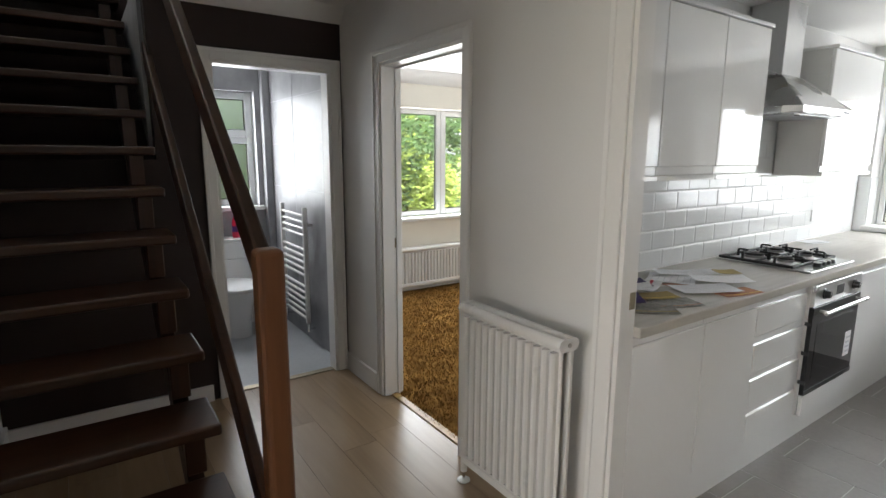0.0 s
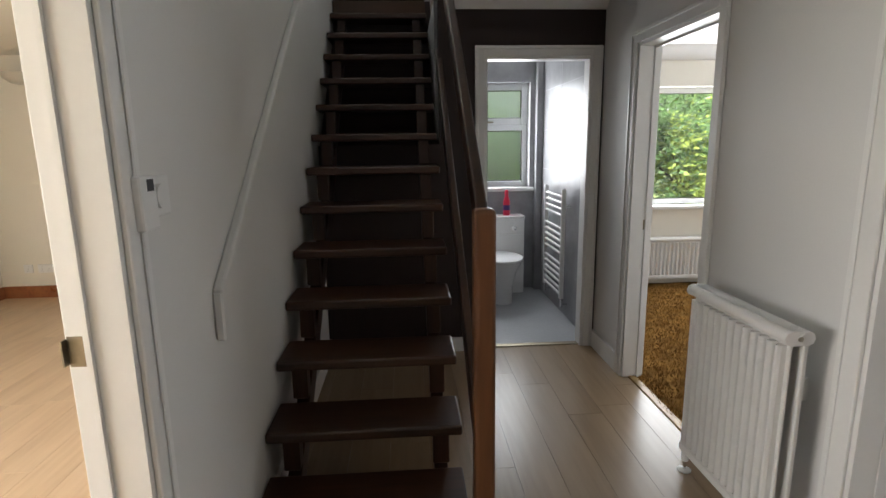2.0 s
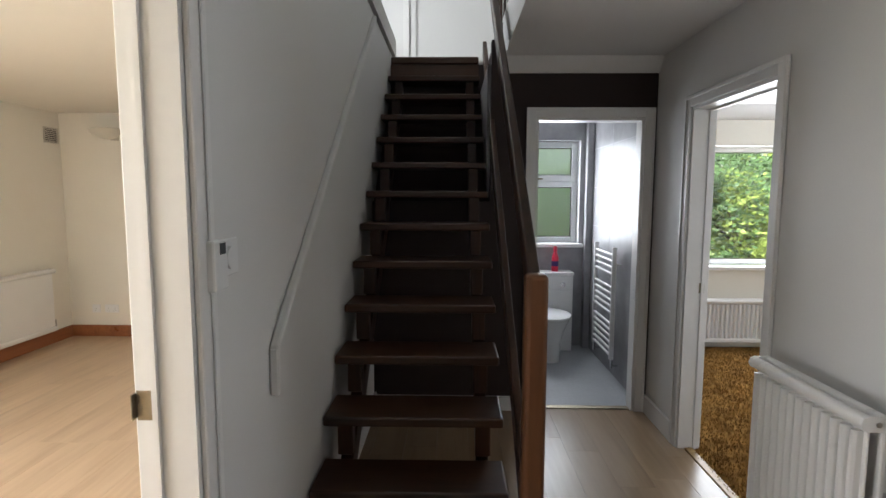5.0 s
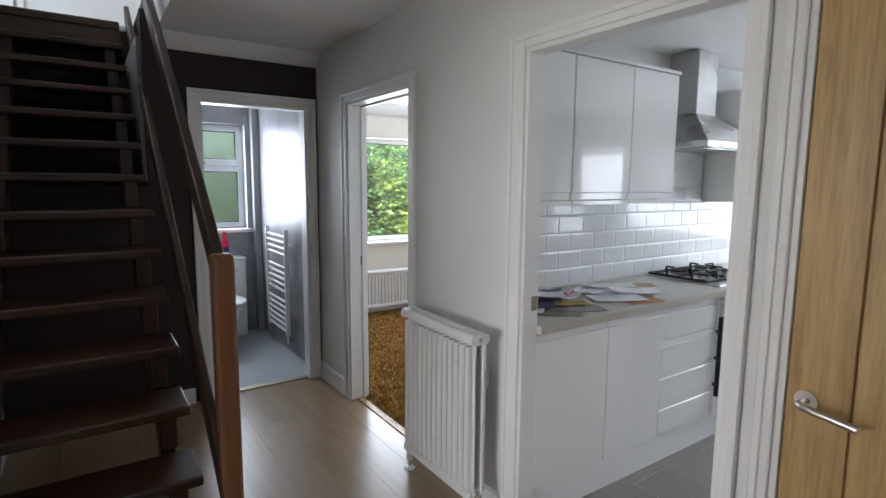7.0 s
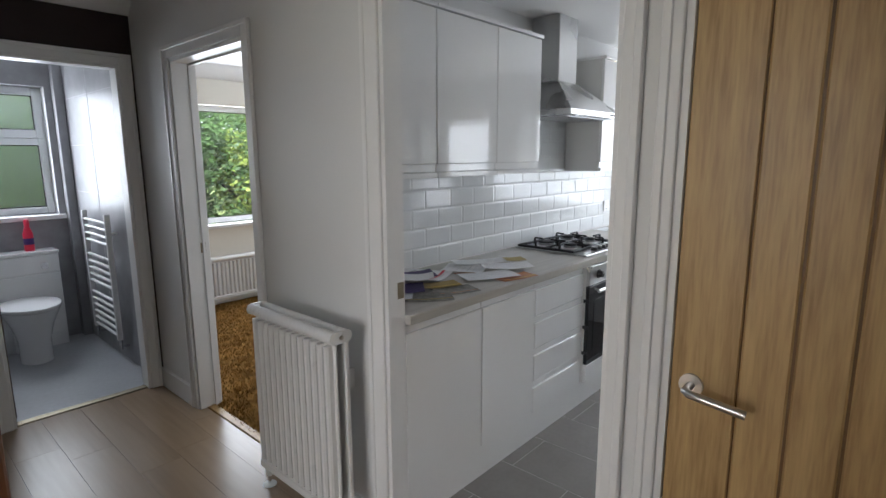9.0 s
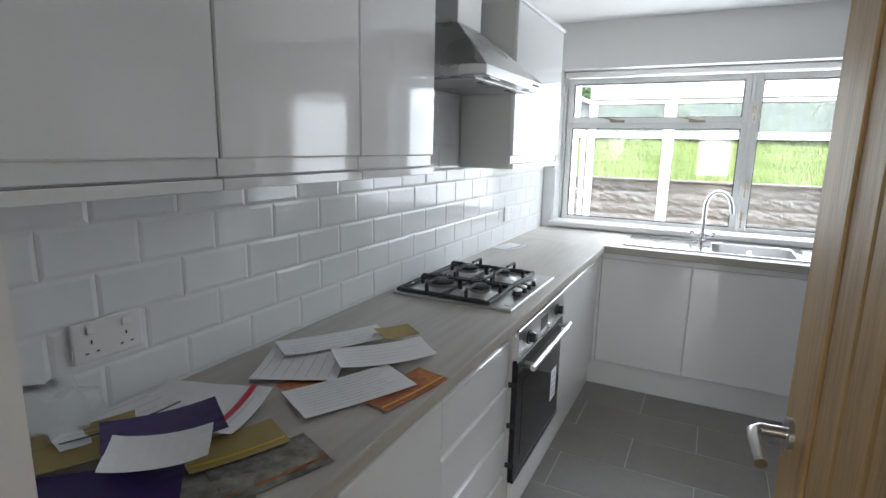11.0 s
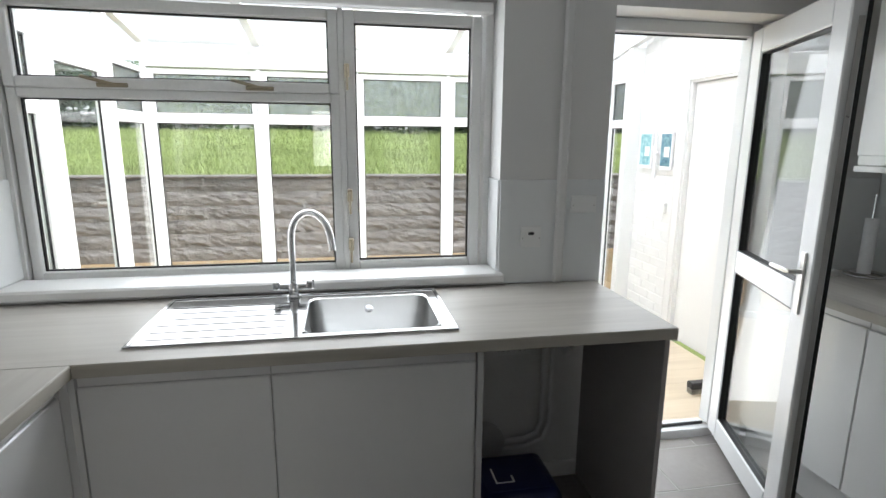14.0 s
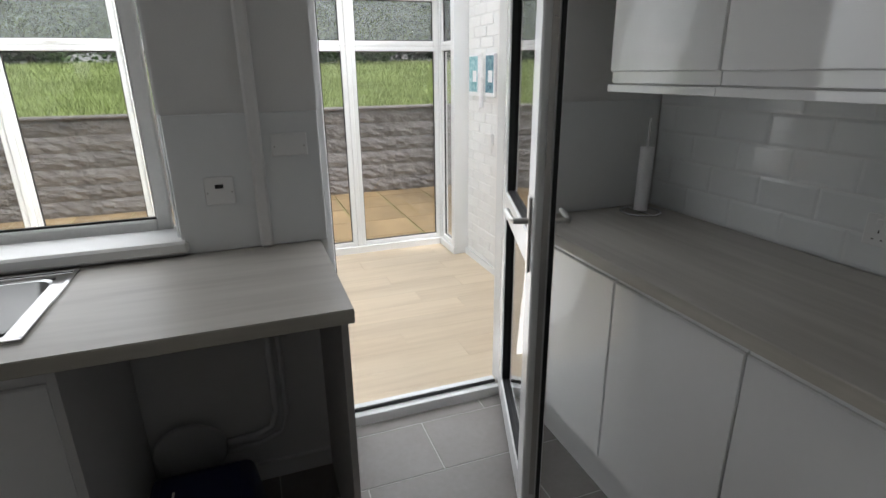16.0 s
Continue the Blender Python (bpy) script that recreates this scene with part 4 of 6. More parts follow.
hi = [(cx - 0.115, CBK - 0.20), (cx + 0.115, CBK - 0.20), (cx + 0.115, CBK), (cx - 0.115, CBK)]
vl, vh = [cn.verts.new((*p, 1.7485)) for p in lo], [cn.verts.new((*p, 1.93)) for p in hi]
for i in range(4):
    cn.faces.new((vl[i], vl[(i + 1) % 4], vh[(i + 1) % 4], vh[i]))
cn.faces.new(vl[::-1])
cn.faces.new(vh)
part("canopy", cn, M_STEEL, hood)
part("chimney", box(cx - 0.11, cx + 0.11, CBK - 0.195, CBK, 1.931, 2.318, 0.003), M_STEEL, hood)
for k in range(2):
    a = C0 + 0.05 + k * 0.285
    fl = part("grease_filter", box(a, a + 0.275, CF + 0.06, CBK - 0.04, 1.706, 1.7115, 0.001), M_STEELDK, hood, "grey mesh grease filter")
    part("filter_handle", box(a + 0.10, a + 0.175, CF + 0.075, CF + 0.10, 1.7035, 1.7058), M_BLACK, fl)
for x in (C0 + 0.12, C1 - 0.12):
    part("hood_light", box(x - 0.045, x + 0.045, CF + 0.015, CF + 0.045, 1.7085, 1.7115), M_STEELDK, hood)
for k in range(5):
    part("button", rod(bmesh.new(), (C1 - 0.09 - 0.018 * k, CF - 0.003, 1.73), (C1 - 0.09 - 0.018 * k, CF, 1.73), 0.0055, 10), M_BLACK, hood)

# sink and tap
sk = thing("kitchen_sink", "stainless inset sink with ribbed drainer", "sink", (5.66, 1.08, CT))
rimz = CT + 0.006
rb = bmesh.new()
for r in ((SINK[0], BOWL[0], SINK[2], SINK[3]), (BOWL[1], SINK[1], SINK[2], SINK[3]), (BOWL[0], BOWL[1], SINK[2], BOWL[2]), (BOWL[0], BOWL[1], BOWL[3], SINK[3])):
    bx(rb, r[0], r[1], r[2], r[3], CT + 0.0004, rimz - 0.001)
part("rim", rb, M_POLISH, sk)
part("raised_edge", boxes((SINK[0], SINK[0] + 0.012, SINK[2], SINK[3], rimz - 0.001, rimz + 0.003), (SINK[1] - 0.012, SINK[1], SINK[2], SINK[3], rimz - 0.001, rimz + 0.003),
     (SINK[0] + 0.012, SINK[1] - 0.012, SINK[2], SINK[2] + 0.012, rimz - 0.001, rimz + 0.003), (SINK[0] + 0.012, SINK[1] - 0.012, SINK[3] - 0.012, SINK[3], rimz - 0.001, rimz + 0.003), bev=0.002), M_POLISH, sk)
bw = bmesh.new()


def ring(z, inset, rad, n=6):
    x0, x1, y0, y1 = BOWL[0] + inset, BOWL[1] - inset, BOWL[2] + inset, BOWL[3] - inset
    out = []
    for cxx, cyy, a in ((x1 - rad, y1 - rad, 0), (x0 + rad, y1 - rad, 90), (x0 + rad, y0 + rad, 180), (x1 - rad, y0 + rad, 270)):
        for k in range(n + 1):
            t = radians(a + 90 * k / n)
            out.append(bw.verts.new((cxx + rad * math.cos(t), cyy + rad * math.sin(t), z)))
    return out


rings = [ring(rimz - 0.0008, -0.004, 0.05), ring(rimz - 0.004, 0.004, 0.05), ring(CT - 0.12, 0.016, 0.05), ring(CT - 0.145, 0.03, 0.05), ring(CT - 0.152, 0.06, 0.045)]
for a, b in zip(rings, rings[1:]):
    for k in range(len(a)):
        bw.faces.new((a[k], a[(k + 1) % len(a)], b[(k + 1) % len(a)], b[k]))
bw.faces.new(rings[-1])
part("bowl", bw, M_STEEL, sk, "deep brushed steel bowl", True)
part("overflow", rod(bmesh.new(), (BOWL[1] - 0.016, 0.86, 0.87), (BOWL[1] - 0.010, 0.86, 0.87), 0.016, 18), M_CHROME, sk, smooth=True)
part("waste", lathe([(0.03, 0.0), (0.03, 0.003), (0.02, 0.004)], (5.66, 0.86, CT - 0.152)), M_CHROME, sk, smooth=True)
for k in range(6):
    x = 5.49 + 0.06 * k
    part("drainer_rib", box(x, x + 0.005, 1.13, 1.52, rimz - 0.001, rimz + 0.0008, 0.0006), M_POLISH, sk)
tap = thing("mixer_tap", "chrome swan-neck kitchen mixer tap with two levers", "tap", (5.868, 1.13, rimz))
part("base", lathe([(0.026, 0.0), (0.026, 0.006), (0.020, 0.012), (0.020, 0.045), (0.014, 0.055)], (5.868, 1.13, rimz)), M_CHROME, tap, smooth=True)
pts = [(5.868, 1.13, rimz + 0.05), (5.868, 1.13, rimz + 0.22)]
for k in range(1, 13):
    a = math.pi * k / 13
    q = 0.092 * (1 - math.cos(a))
    pts.append((5.868 - 0.62 * q, 1.13 - 0.78 * q, rimz + 0.22 + 0.10 * math.sin(a)))
pts.append((pts[-1][0] - 0.004, pts[-1][1] - 0.006, pts[-1][2] - 0.05))
part("spout", tube(pts, 0.0115, 14), M_CHROME, tap, smooth=True)
part("valve_body", rod(bmesh.new(), (5.868, 1.075, rimz + 0.04), (5.868, 1.185, rimz + 0.04), 0.013, 14), M_CHROME, tap, smooth=True)
for y in (1.07, 1.19):
    part("lever", boxes((5.85, 5.886, y - 0.013, y + 0.013, rimz + 0.03, rimz + 0.062), bev=0.006), M_CHROME, tap)


# ---- back door ----
FX = 6.16
frd = thing("door_frame", "white upvc back door frame with raised threshold", "door frame", (FX, -0.5, 0))
tagged(frd, kind="structure")
part("jamb", box(FX - 0.035, FX + 0.035, DY0, DY0 + 0.05, 0.065, DZ, 0.004), M_UPVC, frd)
part("jamb", box(FX - 0.035, FX + 0.035, DY1 - 0.045, DY1, 0.065, DZ, 0.004), M_UPVC, frd)
part("head", box(FX - 0.035, FX + 0.035, DY0 + 0.05, DY1 - 0.045, DZ - 0.055, DZ, 0.004), M_UPVC, frd)
part("threshold", boxes((FX - 0.035, FX + 0.035, DY0, DY1, -0.004, 0.045), (FX + 0.005, FX + 0.035, DY0 + 0.05, DY1 - 0.045, 0.045, 0.065), bev=0.003), M_UPVC, frd)
part("gasket", boxes((FX + 0.0, FX + 0.005, DY1 - 0.052, DY1 - 0.0455, 0.066, DZ - 0.056), (FX + 0.0, FX + 0.005, DY0 + 0.05, DY1 - 0.053, DZ - 0.062, DZ - 0.0555), (FX, FX + 0.005, DY0 + 0.05, DY1 - 0.053, 0.046, 0.062)), M_BLACK, frd)
HING = (6.10, -0.885)
ang = math.degrees(math.atan2(0.263, -0.717))
bd = thing("back_door", "white upvc glazed back door standing open into the kitchen", "door", m=pose(HING[0], HING[1], 0, 0, 0, ang))
DW, DH0, DH1, DT = 0.764, 0.055, 1.965, 0.06
ST = 0.105
part("hinge_stile", box(0.0, ST, -DT / 2, DT / 2, DH0, DH1, 0.005), M_UPVC, bd)
part("lock_stile", box(DW - ST, DW, -DT / 2, DT / 2, DH0, DH1, 0.005), M_UPVC, bd)
part("bottom_rail", box(ST, DW - ST, -DT / 2, DT / 2, DH0, DH0 + ST, 0.005), M_UPVC, bd)
part("mid_rail", box(ST, DW - ST, -DT / 2, DT / 2, 0.90, 1.0, 0.005), M_UPVC, bd)
part("top_rail", box(ST, DW - ST, -DT / 2, DT / 2, DH1 - ST, DH1, 0.005), M_UPVC, bd)
for z0, z1 in ((DH0 + ST, 0.90), (1.0, DH1 - ST)):
    p = part("pane", box(ST + 0.004, DW - ST - 0.004, -0.008, 0.008, z0 + 0.004, z1 - 0.004), M_GLASS, bd)
    p.visible_shadow = False
    for u0, u1, v0, v1 in ((ST, ST + 0.005, z0, z1), (DW - ST - 0.005, DW - ST, z0, z1), (ST + 0.005, DW - ST - 0.005, z0, z0 + 0.005), (ST + 0.005, DW - ST - 0.005, z1 - 0.005, z1)):
        part("glazing_gasket", box(u0, u1, -0.024, 0.024, v0, v1), M_BLACK, bd, "dark glazing gasket")
part("edge_gasket", box(DW + 0.0005, DW + 0.004, 0.014, 0.026, DH0, DH1), M_BLACK, bd, "dark weather seal along the edge")
part("lock_strip", box(DW + 0.0045, DW + 0.006, -0.008, 0.008, DH0 + 0.1, DH1 - 0.1), M_SATIN, bd, "steel lock strip")
for sgn in (-1, 1):
    y = sgn * (DT / 2)
    hp = part("handle_plate", box(DW - 0.068, DW - 0.038, min(y, y + sgn * 0.008), max(y, y + sgn * 0.008), 0.90, 1.12, 0.003), M_SATIN, bd, "satin steel handle plate")
    part("lever", tube([(DW - 0.053, y + sgn * 0.008, 1.05), (DW - 0.053, y + sgn * 0.045, 1.05), (DW - 0.075, y + sgn * 0.052, 1.05), (DW - 0.175, y + sgn * 0.052, 1.048)], 0.009), M_SATIN, hp, "steel lever handle", True)

# ---- oak doors ----
def oak_door(label, m, w, h, hz=0.938, reach=0.17):
    """A boarded oak door, hinged at the origin, running along x; the lever faces are at both sides."""
    d = thing("oak_door", label, "door", m=m)
    t, sw = 0.044, 0.136
    part("stile", box(0, sw, -t / 2, t / 2, 0.006, h, 0.002), M_OAK, d)
    part("stile", box(w - sw, w, -t / 2, t / 2, 0.006, h, 0.002), M_OAK, d)
    n = 5
    bwid = (w - 2 * sw) / n
    for k in range(n):
        a = sw + k * bwid
        part("board", box(a + 0.003, a + bwid - 0.003, -t / 2 + 0.004, t / 2 - 0.004, 0.006, h, 0.004), M_OAK, d)
    part("tongue", box(sw - 0.002, w - sw + 0.002, -t / 2 + 0.010, t / 2 - 0.010, 0.008, h - 0.002), M_OAKSHADE, d)
    part("latch_plate", box(w, w + 0.0015, -0.012, 0.012, 0.93, 1.0), M_BRASS, d)
    for s in (-1, 1):
        y = s * t / 2
        ro = part("rose", rod(bmesh.new(), (w - 0.046, y, hz), (w - 0.046, y + s * 0.008, hz), 0.026, 24), M_SATIN, d, "satin steel rose", True)
        part("lever", tube([(w - 0.046, y + s * 0.008, hz), (w - 0.046, y + s * 0.045, hz), (w - 0.057, y + s * 0.056, hz - 0.001), (w - 0.08, y + s * 0.058, hz - 0.003), (w - reach, y + s * 0.054, hz - 0.015)], 0.0095, 12), M_SATIN, ro, "satin steel lever handle", True)
    return d


oak_door("closed boarded oak cupboard door with steel lever", pose(2.329, CD0 + 0.03, 0, 0, 0, 90), CD1 - CD0 - 0.06, 1.985, 0.965)
oak_door("boarded oak kitchen door standing open with steel lever", pose(2.40, KD0 + 0.032, 0, 0, 0, 4.7), 0.755, 1.985, 1.03, 0.135)


bdr = thing("bathroom_door", "dark brown bathroom door standing open inwards", "door", (1.53, BY + 0.45, 0.0))
part("leaf", box(BT0 + 0.014, BT0 + 0.049, BY + 0.122, BY + 0.80, 0.008, BTT - 0.035, 0.002), M_STAIRZ, bdr)
for z in (0.30, 1.05, 1.75):
    part("hinge", box(BT0 + 0.0285, BT0 + 0.046, BY + 0.104, BY + 0.1215, z, z + 0.08, 0.001), M_BRASS, bdr, "tarnished brass hinge")


def strike(parent, bm):
    part("strike_plate", bm, M_BRASS, parent, "worn metal strike plate")


strike(fr_bed, boxes((2.375, 2.405, BD1 - 0.0295, BD1 - 0.028, 0.94, 1.0)))
strike(fr_kit, boxes((2.343, 2.373, KD1 - 0.0295, KD1 - 0.028, 0.975, 1.035)))
strike(fr_liv, boxes((0.278, 0.315, LD1 - 0.0295, LD1 - 0.028, 1.02, 1.085), (0.274, 0.277, LD1 - 0.045, LD1 - 0.028, 1.025, 1.08)))
for fr, f0, f1, a0, a1, top in ((fr_bed, 2.385, 2.40, BD0, BD1, BDT), (fr_liv, 0.315, 0.327, LD0, LD1, LDT)):
    part("door_stop", boxes((f0, f1, a1 - 0.038, a1 - 0.0282, 0.0, top - 0.0282), (f0, f1, a0 + 0.0282, a0 + 0.038, 0.0, top - 0.0282), (f0, f1, a0 + 0.0385, a1 - 0.0385, top - 0.038, top - 0.0283)), M_TRIM, fr)

# ---- conservatory ----
CX, CZ = 8.58, -0.045
floor_cons = struct("floor_conservatory", box(6.196, CX + 0.03, -1.56, 2.56, CZ - 0.06, CZ - 0.008), M_LAMLIT, "oak laminate conservatory floor with daylight glare in its pale colour")
cons = thing("conservatory_glazing", "white upvc lean-to conservatory frames with clear and obscure panes", "conservatory", (CX, 0.5, CZ))
tagged(cons, kind="structure")
POSTS = [-1.47, -0.706, 0.04, 0.82, 1.593, 2.44]
for y in POSTS:
    part("post", box(CX - 0.035, CX + 0.035, y - 0.02, y + 0.02, CZ, 2.03, 0.006), M_UPVC, cons)
for a, b in zip(POSTS, POSTS[1:]):
    casement(cons, 0, CX, a + 0.02, b - 0.02, CZ + 0.06, 1.64, 0.036, 0.05, name="fixed_light")
    casement(cons, 0, CX, a + 0.02, b - 0.02, 1.64, 2.02, 0.042, 0.05, gm=M_OBSC, name="top_light")
part("bottom_sill", box(CX - 0.05, CX + 0.06, -1.51, 2.46, CZ - 0.006, CZ + 0.06, 0.005), M_UPVC, cons)
part("eaves_beam", box(CX - 0.05, CX + 0.05, -1.51, 2.46, 2.03, 2.20, 0.006), M_UPVC, cons)
for y in (-0.29, 0.45, 1.23):
    part("catch", box(CX - 0.04, CX - 0.026, y - 0.03, y + 0.03, 1.66, 1.675, 0.002), M_WHITEPL, cons)
# end frames
part("post", box(8.201, 8.27, -1.70, -1.45, CZ, 2.255, 0.005), M_UPVC, cons)
casement(cons, 1, -1.49, 8.27, CX - 0.035, CZ + 0.06, 1.64, 0.035, 0.05, name="fixed_light")
casement(cons, 1, -1.49, 8.27, CX - 0.035, 1.64, 2.02, 0.035, 0.05, gm=M_OBSC, name="top_light")
part("bottom_sill", box(8.20, CX - 0.05, -1.53, -1.44, CZ, CZ + 0.06, 0.004), M_UPVC, cons)
part("eaves_beam", box(8.271, CX - 0.051, -1.52, -1.46, 2.021, 2.2, 0.004), M_UPVC, cons)
part("infill", prism([(8.205, 2.256), (8.27, 2.2005), (CX - 0.06, 2.2005), (8.205, 2.262)], 1, -1.50, -1.47), M_UPVC, cons)
for x in (6.26, 7.06, 7.90):
    part("post", box(x - 0.035, x + 0.035, 2.43, 2.50, CZ, 2.35, 0.005), M_UPVC, cons)
casement(cons, 1, 2.465, 7.935, CX - 0.035, CZ + 0.06, 1.64, 0.04, 0.05, name="fixed_light")
casement(cons, 1, 2.465, 7.935, CX - 0.035, 1.64, 2.02, 0.04, 0.05, gm=M_OBSC, name="top_light")
casement(cons, 1, 2.465, 6.295, 7.025, CZ + 0.06, 1.64, 0.04, 0.05, name="fixed_light")
casement(cons, 1, 2.465, 6.295, 7.025, 1.64, 2.02, 0.04, 0.05, gm=M_OBSC, name="top_light")
part("eaves_beam", box(6.22, CX - 0.05, 2.43, 2.50, 2.36, 2.46, 0.004), M_UPVC, cons)
cd = thing("conservatory_door", "white upvc glazed garden door with lever handle", "door", (7.48, 2.465, CZ))
casement(cd, 1, 2.462, 7.10, 7.86, CZ + 0.02, 1.99, 0.10, 0.055, name="door_leaf")
part("handle_plate", box(7.78, 7.81, 2.425, 2.434, 0.93, 1.13, 0.002), M_WHITEPL, cd)
part("lever", tube([(7.795, 2.425, 1.06), (7.795, 2.39, 1.06), (7.68, 2.385, 1.06)], 0.009), M_WHITEPL, cd, smooth=True)
# roof
rf = thing("conservatory_roof", "lean-to glazed roof with white upvc rafters", "roof", (7.4, 0.5, 2.2))
tagged(rf, kind="structure")
for y in POSTS:
    part("rafter", prism([(CX - 0.04, 2.201), (6.215, 2.60), (6.215, 2.67), (CX - 0.04, 2.265)], 1, y - 0.03, y + 0.03, 0.004), M_UPVC, rf)
for a, b in zip(POSTS, POSTS[1:]):
    p = part("pane", prism([(CX + 0.1, 2.222), (6.215, 2.64), (6.215, 2.646), (CX + 0.1, 2.228)], 1, a + 0.0305, b - 0.0305), M_POLY, rf)
    p.visible_shadow = False
part("wall_plate", box(6.2105, 6.214, -1.5, 2.46, 2.5, 2.75), M_UPVC, rf)
# house wall seen from the conservatory and brick side wall
wall_brick = struct("wall_brick", boxes((7.56, 8.20, -1.75, -1.575, CZ - 0.05, 2.75), (6.21, 6.72, -1.75, -1.575, CZ - 0.05, 2.75), (6.72, 7.56, -1.75, -1.575, 2.0, 2.75)), M_BRICKW, "white painted brick wall")
struct("wall_garage_back", boxes((6.7, 7.6, -1.80, -1.755, CZ, 2.1)), M_WALL, "plain back behind the white door")
frc = door_frame(1, -1.575, -1.70, 6.72, 7.56, 1.94, "white painted door frame in the brick wall", False, CZ, 0.09)
wd = thing("flush_door", "plain white flush door in the conservatory brick wall", "door", (7.14, -1.62, CZ))
part("leaf", box(6.75, 7.53, -1.645, -1.605, CZ + 0.004, 1.908, 0.002), M_TRIM, wd)
struct("trim_conservatory_skirting", boxes((7.60, 8.20, -1.563, -1.55, CZ, CZ + 0.05)), M_UPVC, "white plastic skirting strip")
struct("wall_house_outside", boxes((6.2115, 6.2135, -0.1, 0.33, CZ, 2.5), (6.2115, 6.2135, 2.14, 2.5, CZ, 2.5), (6.2115, 6.2135, -1.55, -0.92, CZ, 2.5), (6.2115, 6.2135, 0.33, 2.14, CZ, 0.92)), M_BRICKW, "white outer face of the kitchen wall")

# pictures, switch and brush in the conservatory
pc = thing("beach_picture", "two turquoise beach prints with driftwood on the brick wall", "picture", (7.9, -1.56, 1.3))
for a0, a1, m_ in ((7.955, 8.12, M_SEA), (7.68, 7.82, M_SEA2)):
    cv = part("canvas", box(a0, a1, -1.5665, -1.545, 1.27, 1.56, 0.002), M_PAPER, pc, "white-edged canvas")
    part("print", box(a0 + 0.006, a1 - 0.006, -1.5449, -1.5435, 1.30, 1.55), m_, cv, "turquoise sea print")
    part("foam", box(a0 + 0.02, a0 + 0.09, -1.5433, -1.5422, 1.37, 1.45), M_PAPER, cv)
part("driftwood", rod(rod(bmesh.new(), (7.885, -1.54, 1.19), (7.89, -1.54, 1.57), 0.016, 8, 0.010), (7.86, -1.54, 1.40), (7.93, -1.54, 1.44), 0.010, 8), M_PAPER, pc, "white driftwood strip")
sw = thing("switch_box", "white surface switch box on the brick wall", "switch", (7.74, -1.56, 0.95))
part("box", box(7.70, 7.785, -1.5665, -1.535, 0.93, 1.015, 0.004), M_WHITEPL, sw)
part("rocker", box(7.73, 7.755, -1.5345, -1.530, 0.955, 0.99, 0.002), M_WHITEPL, sw)
db = thing("brush", "black floor brush with yellow handle", "brush", (6.66, -1.24, CZ))
part("head", box(6.61, 6.67, -1.32, -1.13, CZ + 0.03, CZ + 0.075, 0.008), M_BLACK, db)
part("bristles", box(6.615, 6.665, -1.315, -1.135, CZ + 0.0005, CZ + 0.03), M_DARKPRINT, db)
part("handle", rod(bmesh.new(), (6.64, -1.24, CZ + 0.07), (6.675, -1.37, CZ + 0.24), 0.012, 10), M_YELLOW, db, "yellow handle", True)

# ---- outdoors ----
gz = -0.13


def lawn_z(x, y):
    return 1.0 + 0.070 * max(0.0, x - 11.45) + 0.05 * noise.noise(Vector((x * 0.4, y * 0.4, 0)))


ground = bmesh.new()
bmesh.ops.create_grid(ground, x_segments=2, y_segments=2, size=400, matrix=Matrix.Translation((0, 0, gz - 0.05)))
struct("ground", ground, M_SOIL, "ground round the house")
patio = struct("pavement_patio", box(8.65, 11.42, -7, 9, gz - 0.045, gz - 0.01), M_SOIL, "sandstone slab patio")
ret = thing("retaining_wall", "weathered concrete log retaining wall with stone texture", "retaining wall", (11.4, 0.5, gz))
tagged(ret, kind="structure")
lawn = bmesh.new()
NX, NY = 26, 40
gv = [[lawn.verts.new((11.5 + 11.0 * i / NX, -12 + 28.0 * j / NY, lawn_z(11.5 + 11.0 * i / NX, -12 + 28.0 * j / NY))) for j in range(NY + 1)] for i in range(NX + 1)]
for i in range(NX):
    for j in range(NY):
        lawn.faces.new((gv[i][j], gv[i + 1][j], gv[i + 1][j + 1], gv[i][j + 1]))
struct("ground_lawn", lawn, M_SOIL, "raised sloping lawn behind the wall", True)


def blades(name, n, region, height, wid, zf, material, label, seed):
    r = random.Random(seed)
    vs, fs = [], []
    for _ in range(n):
        x, y = r.uniform(region[0], region[1]), r.uniform(region[2], region[3])
        z = zf(x, y)
        a, h = r.uniform(0, math.pi), height * r.uniform(0.5, 1.2)
        dx, dy = wid * math.cos(a), wid * math.sin(a)
        lx, ly = r.uniform(-0.6, 0.6) * h, r.uniform(-0.6, 0.6) * h
        i = len(vs)
        vs += [(x - dx, y - dy, z - 0.01), (x + dx, y + dy, z - 0.01), (x + lx, y + ly, z + h)]
        fs.append((i, i + 1, i + 2))
    me = bpy.data.meshes.new(name)
    me.from_pydata(vs, [], fs)
    me.materials.append(material)
    return tagged(new(name, me), label, name.replace("_", " "), "", "stuff")


blades("grass", 60000, (11.5, 16, -6.5, 9), 0.10, 0.008, lawn_z, M_GRASS, "rough bright green lawn grass", 3)
blades("grass", 24000, (16, 22, -9, 12), 0.13, 0.014, lawn_z, M_GRASS, "rough bright green lawn grass further up the slope", 4)
blades("carpet_pile", 42000, (2.36, 4.7, 2.5, 5.5), 0.022, 0.006, lambda x, y: -0.004, M_CARPET, "gold and brown shag carpet pile", 5)


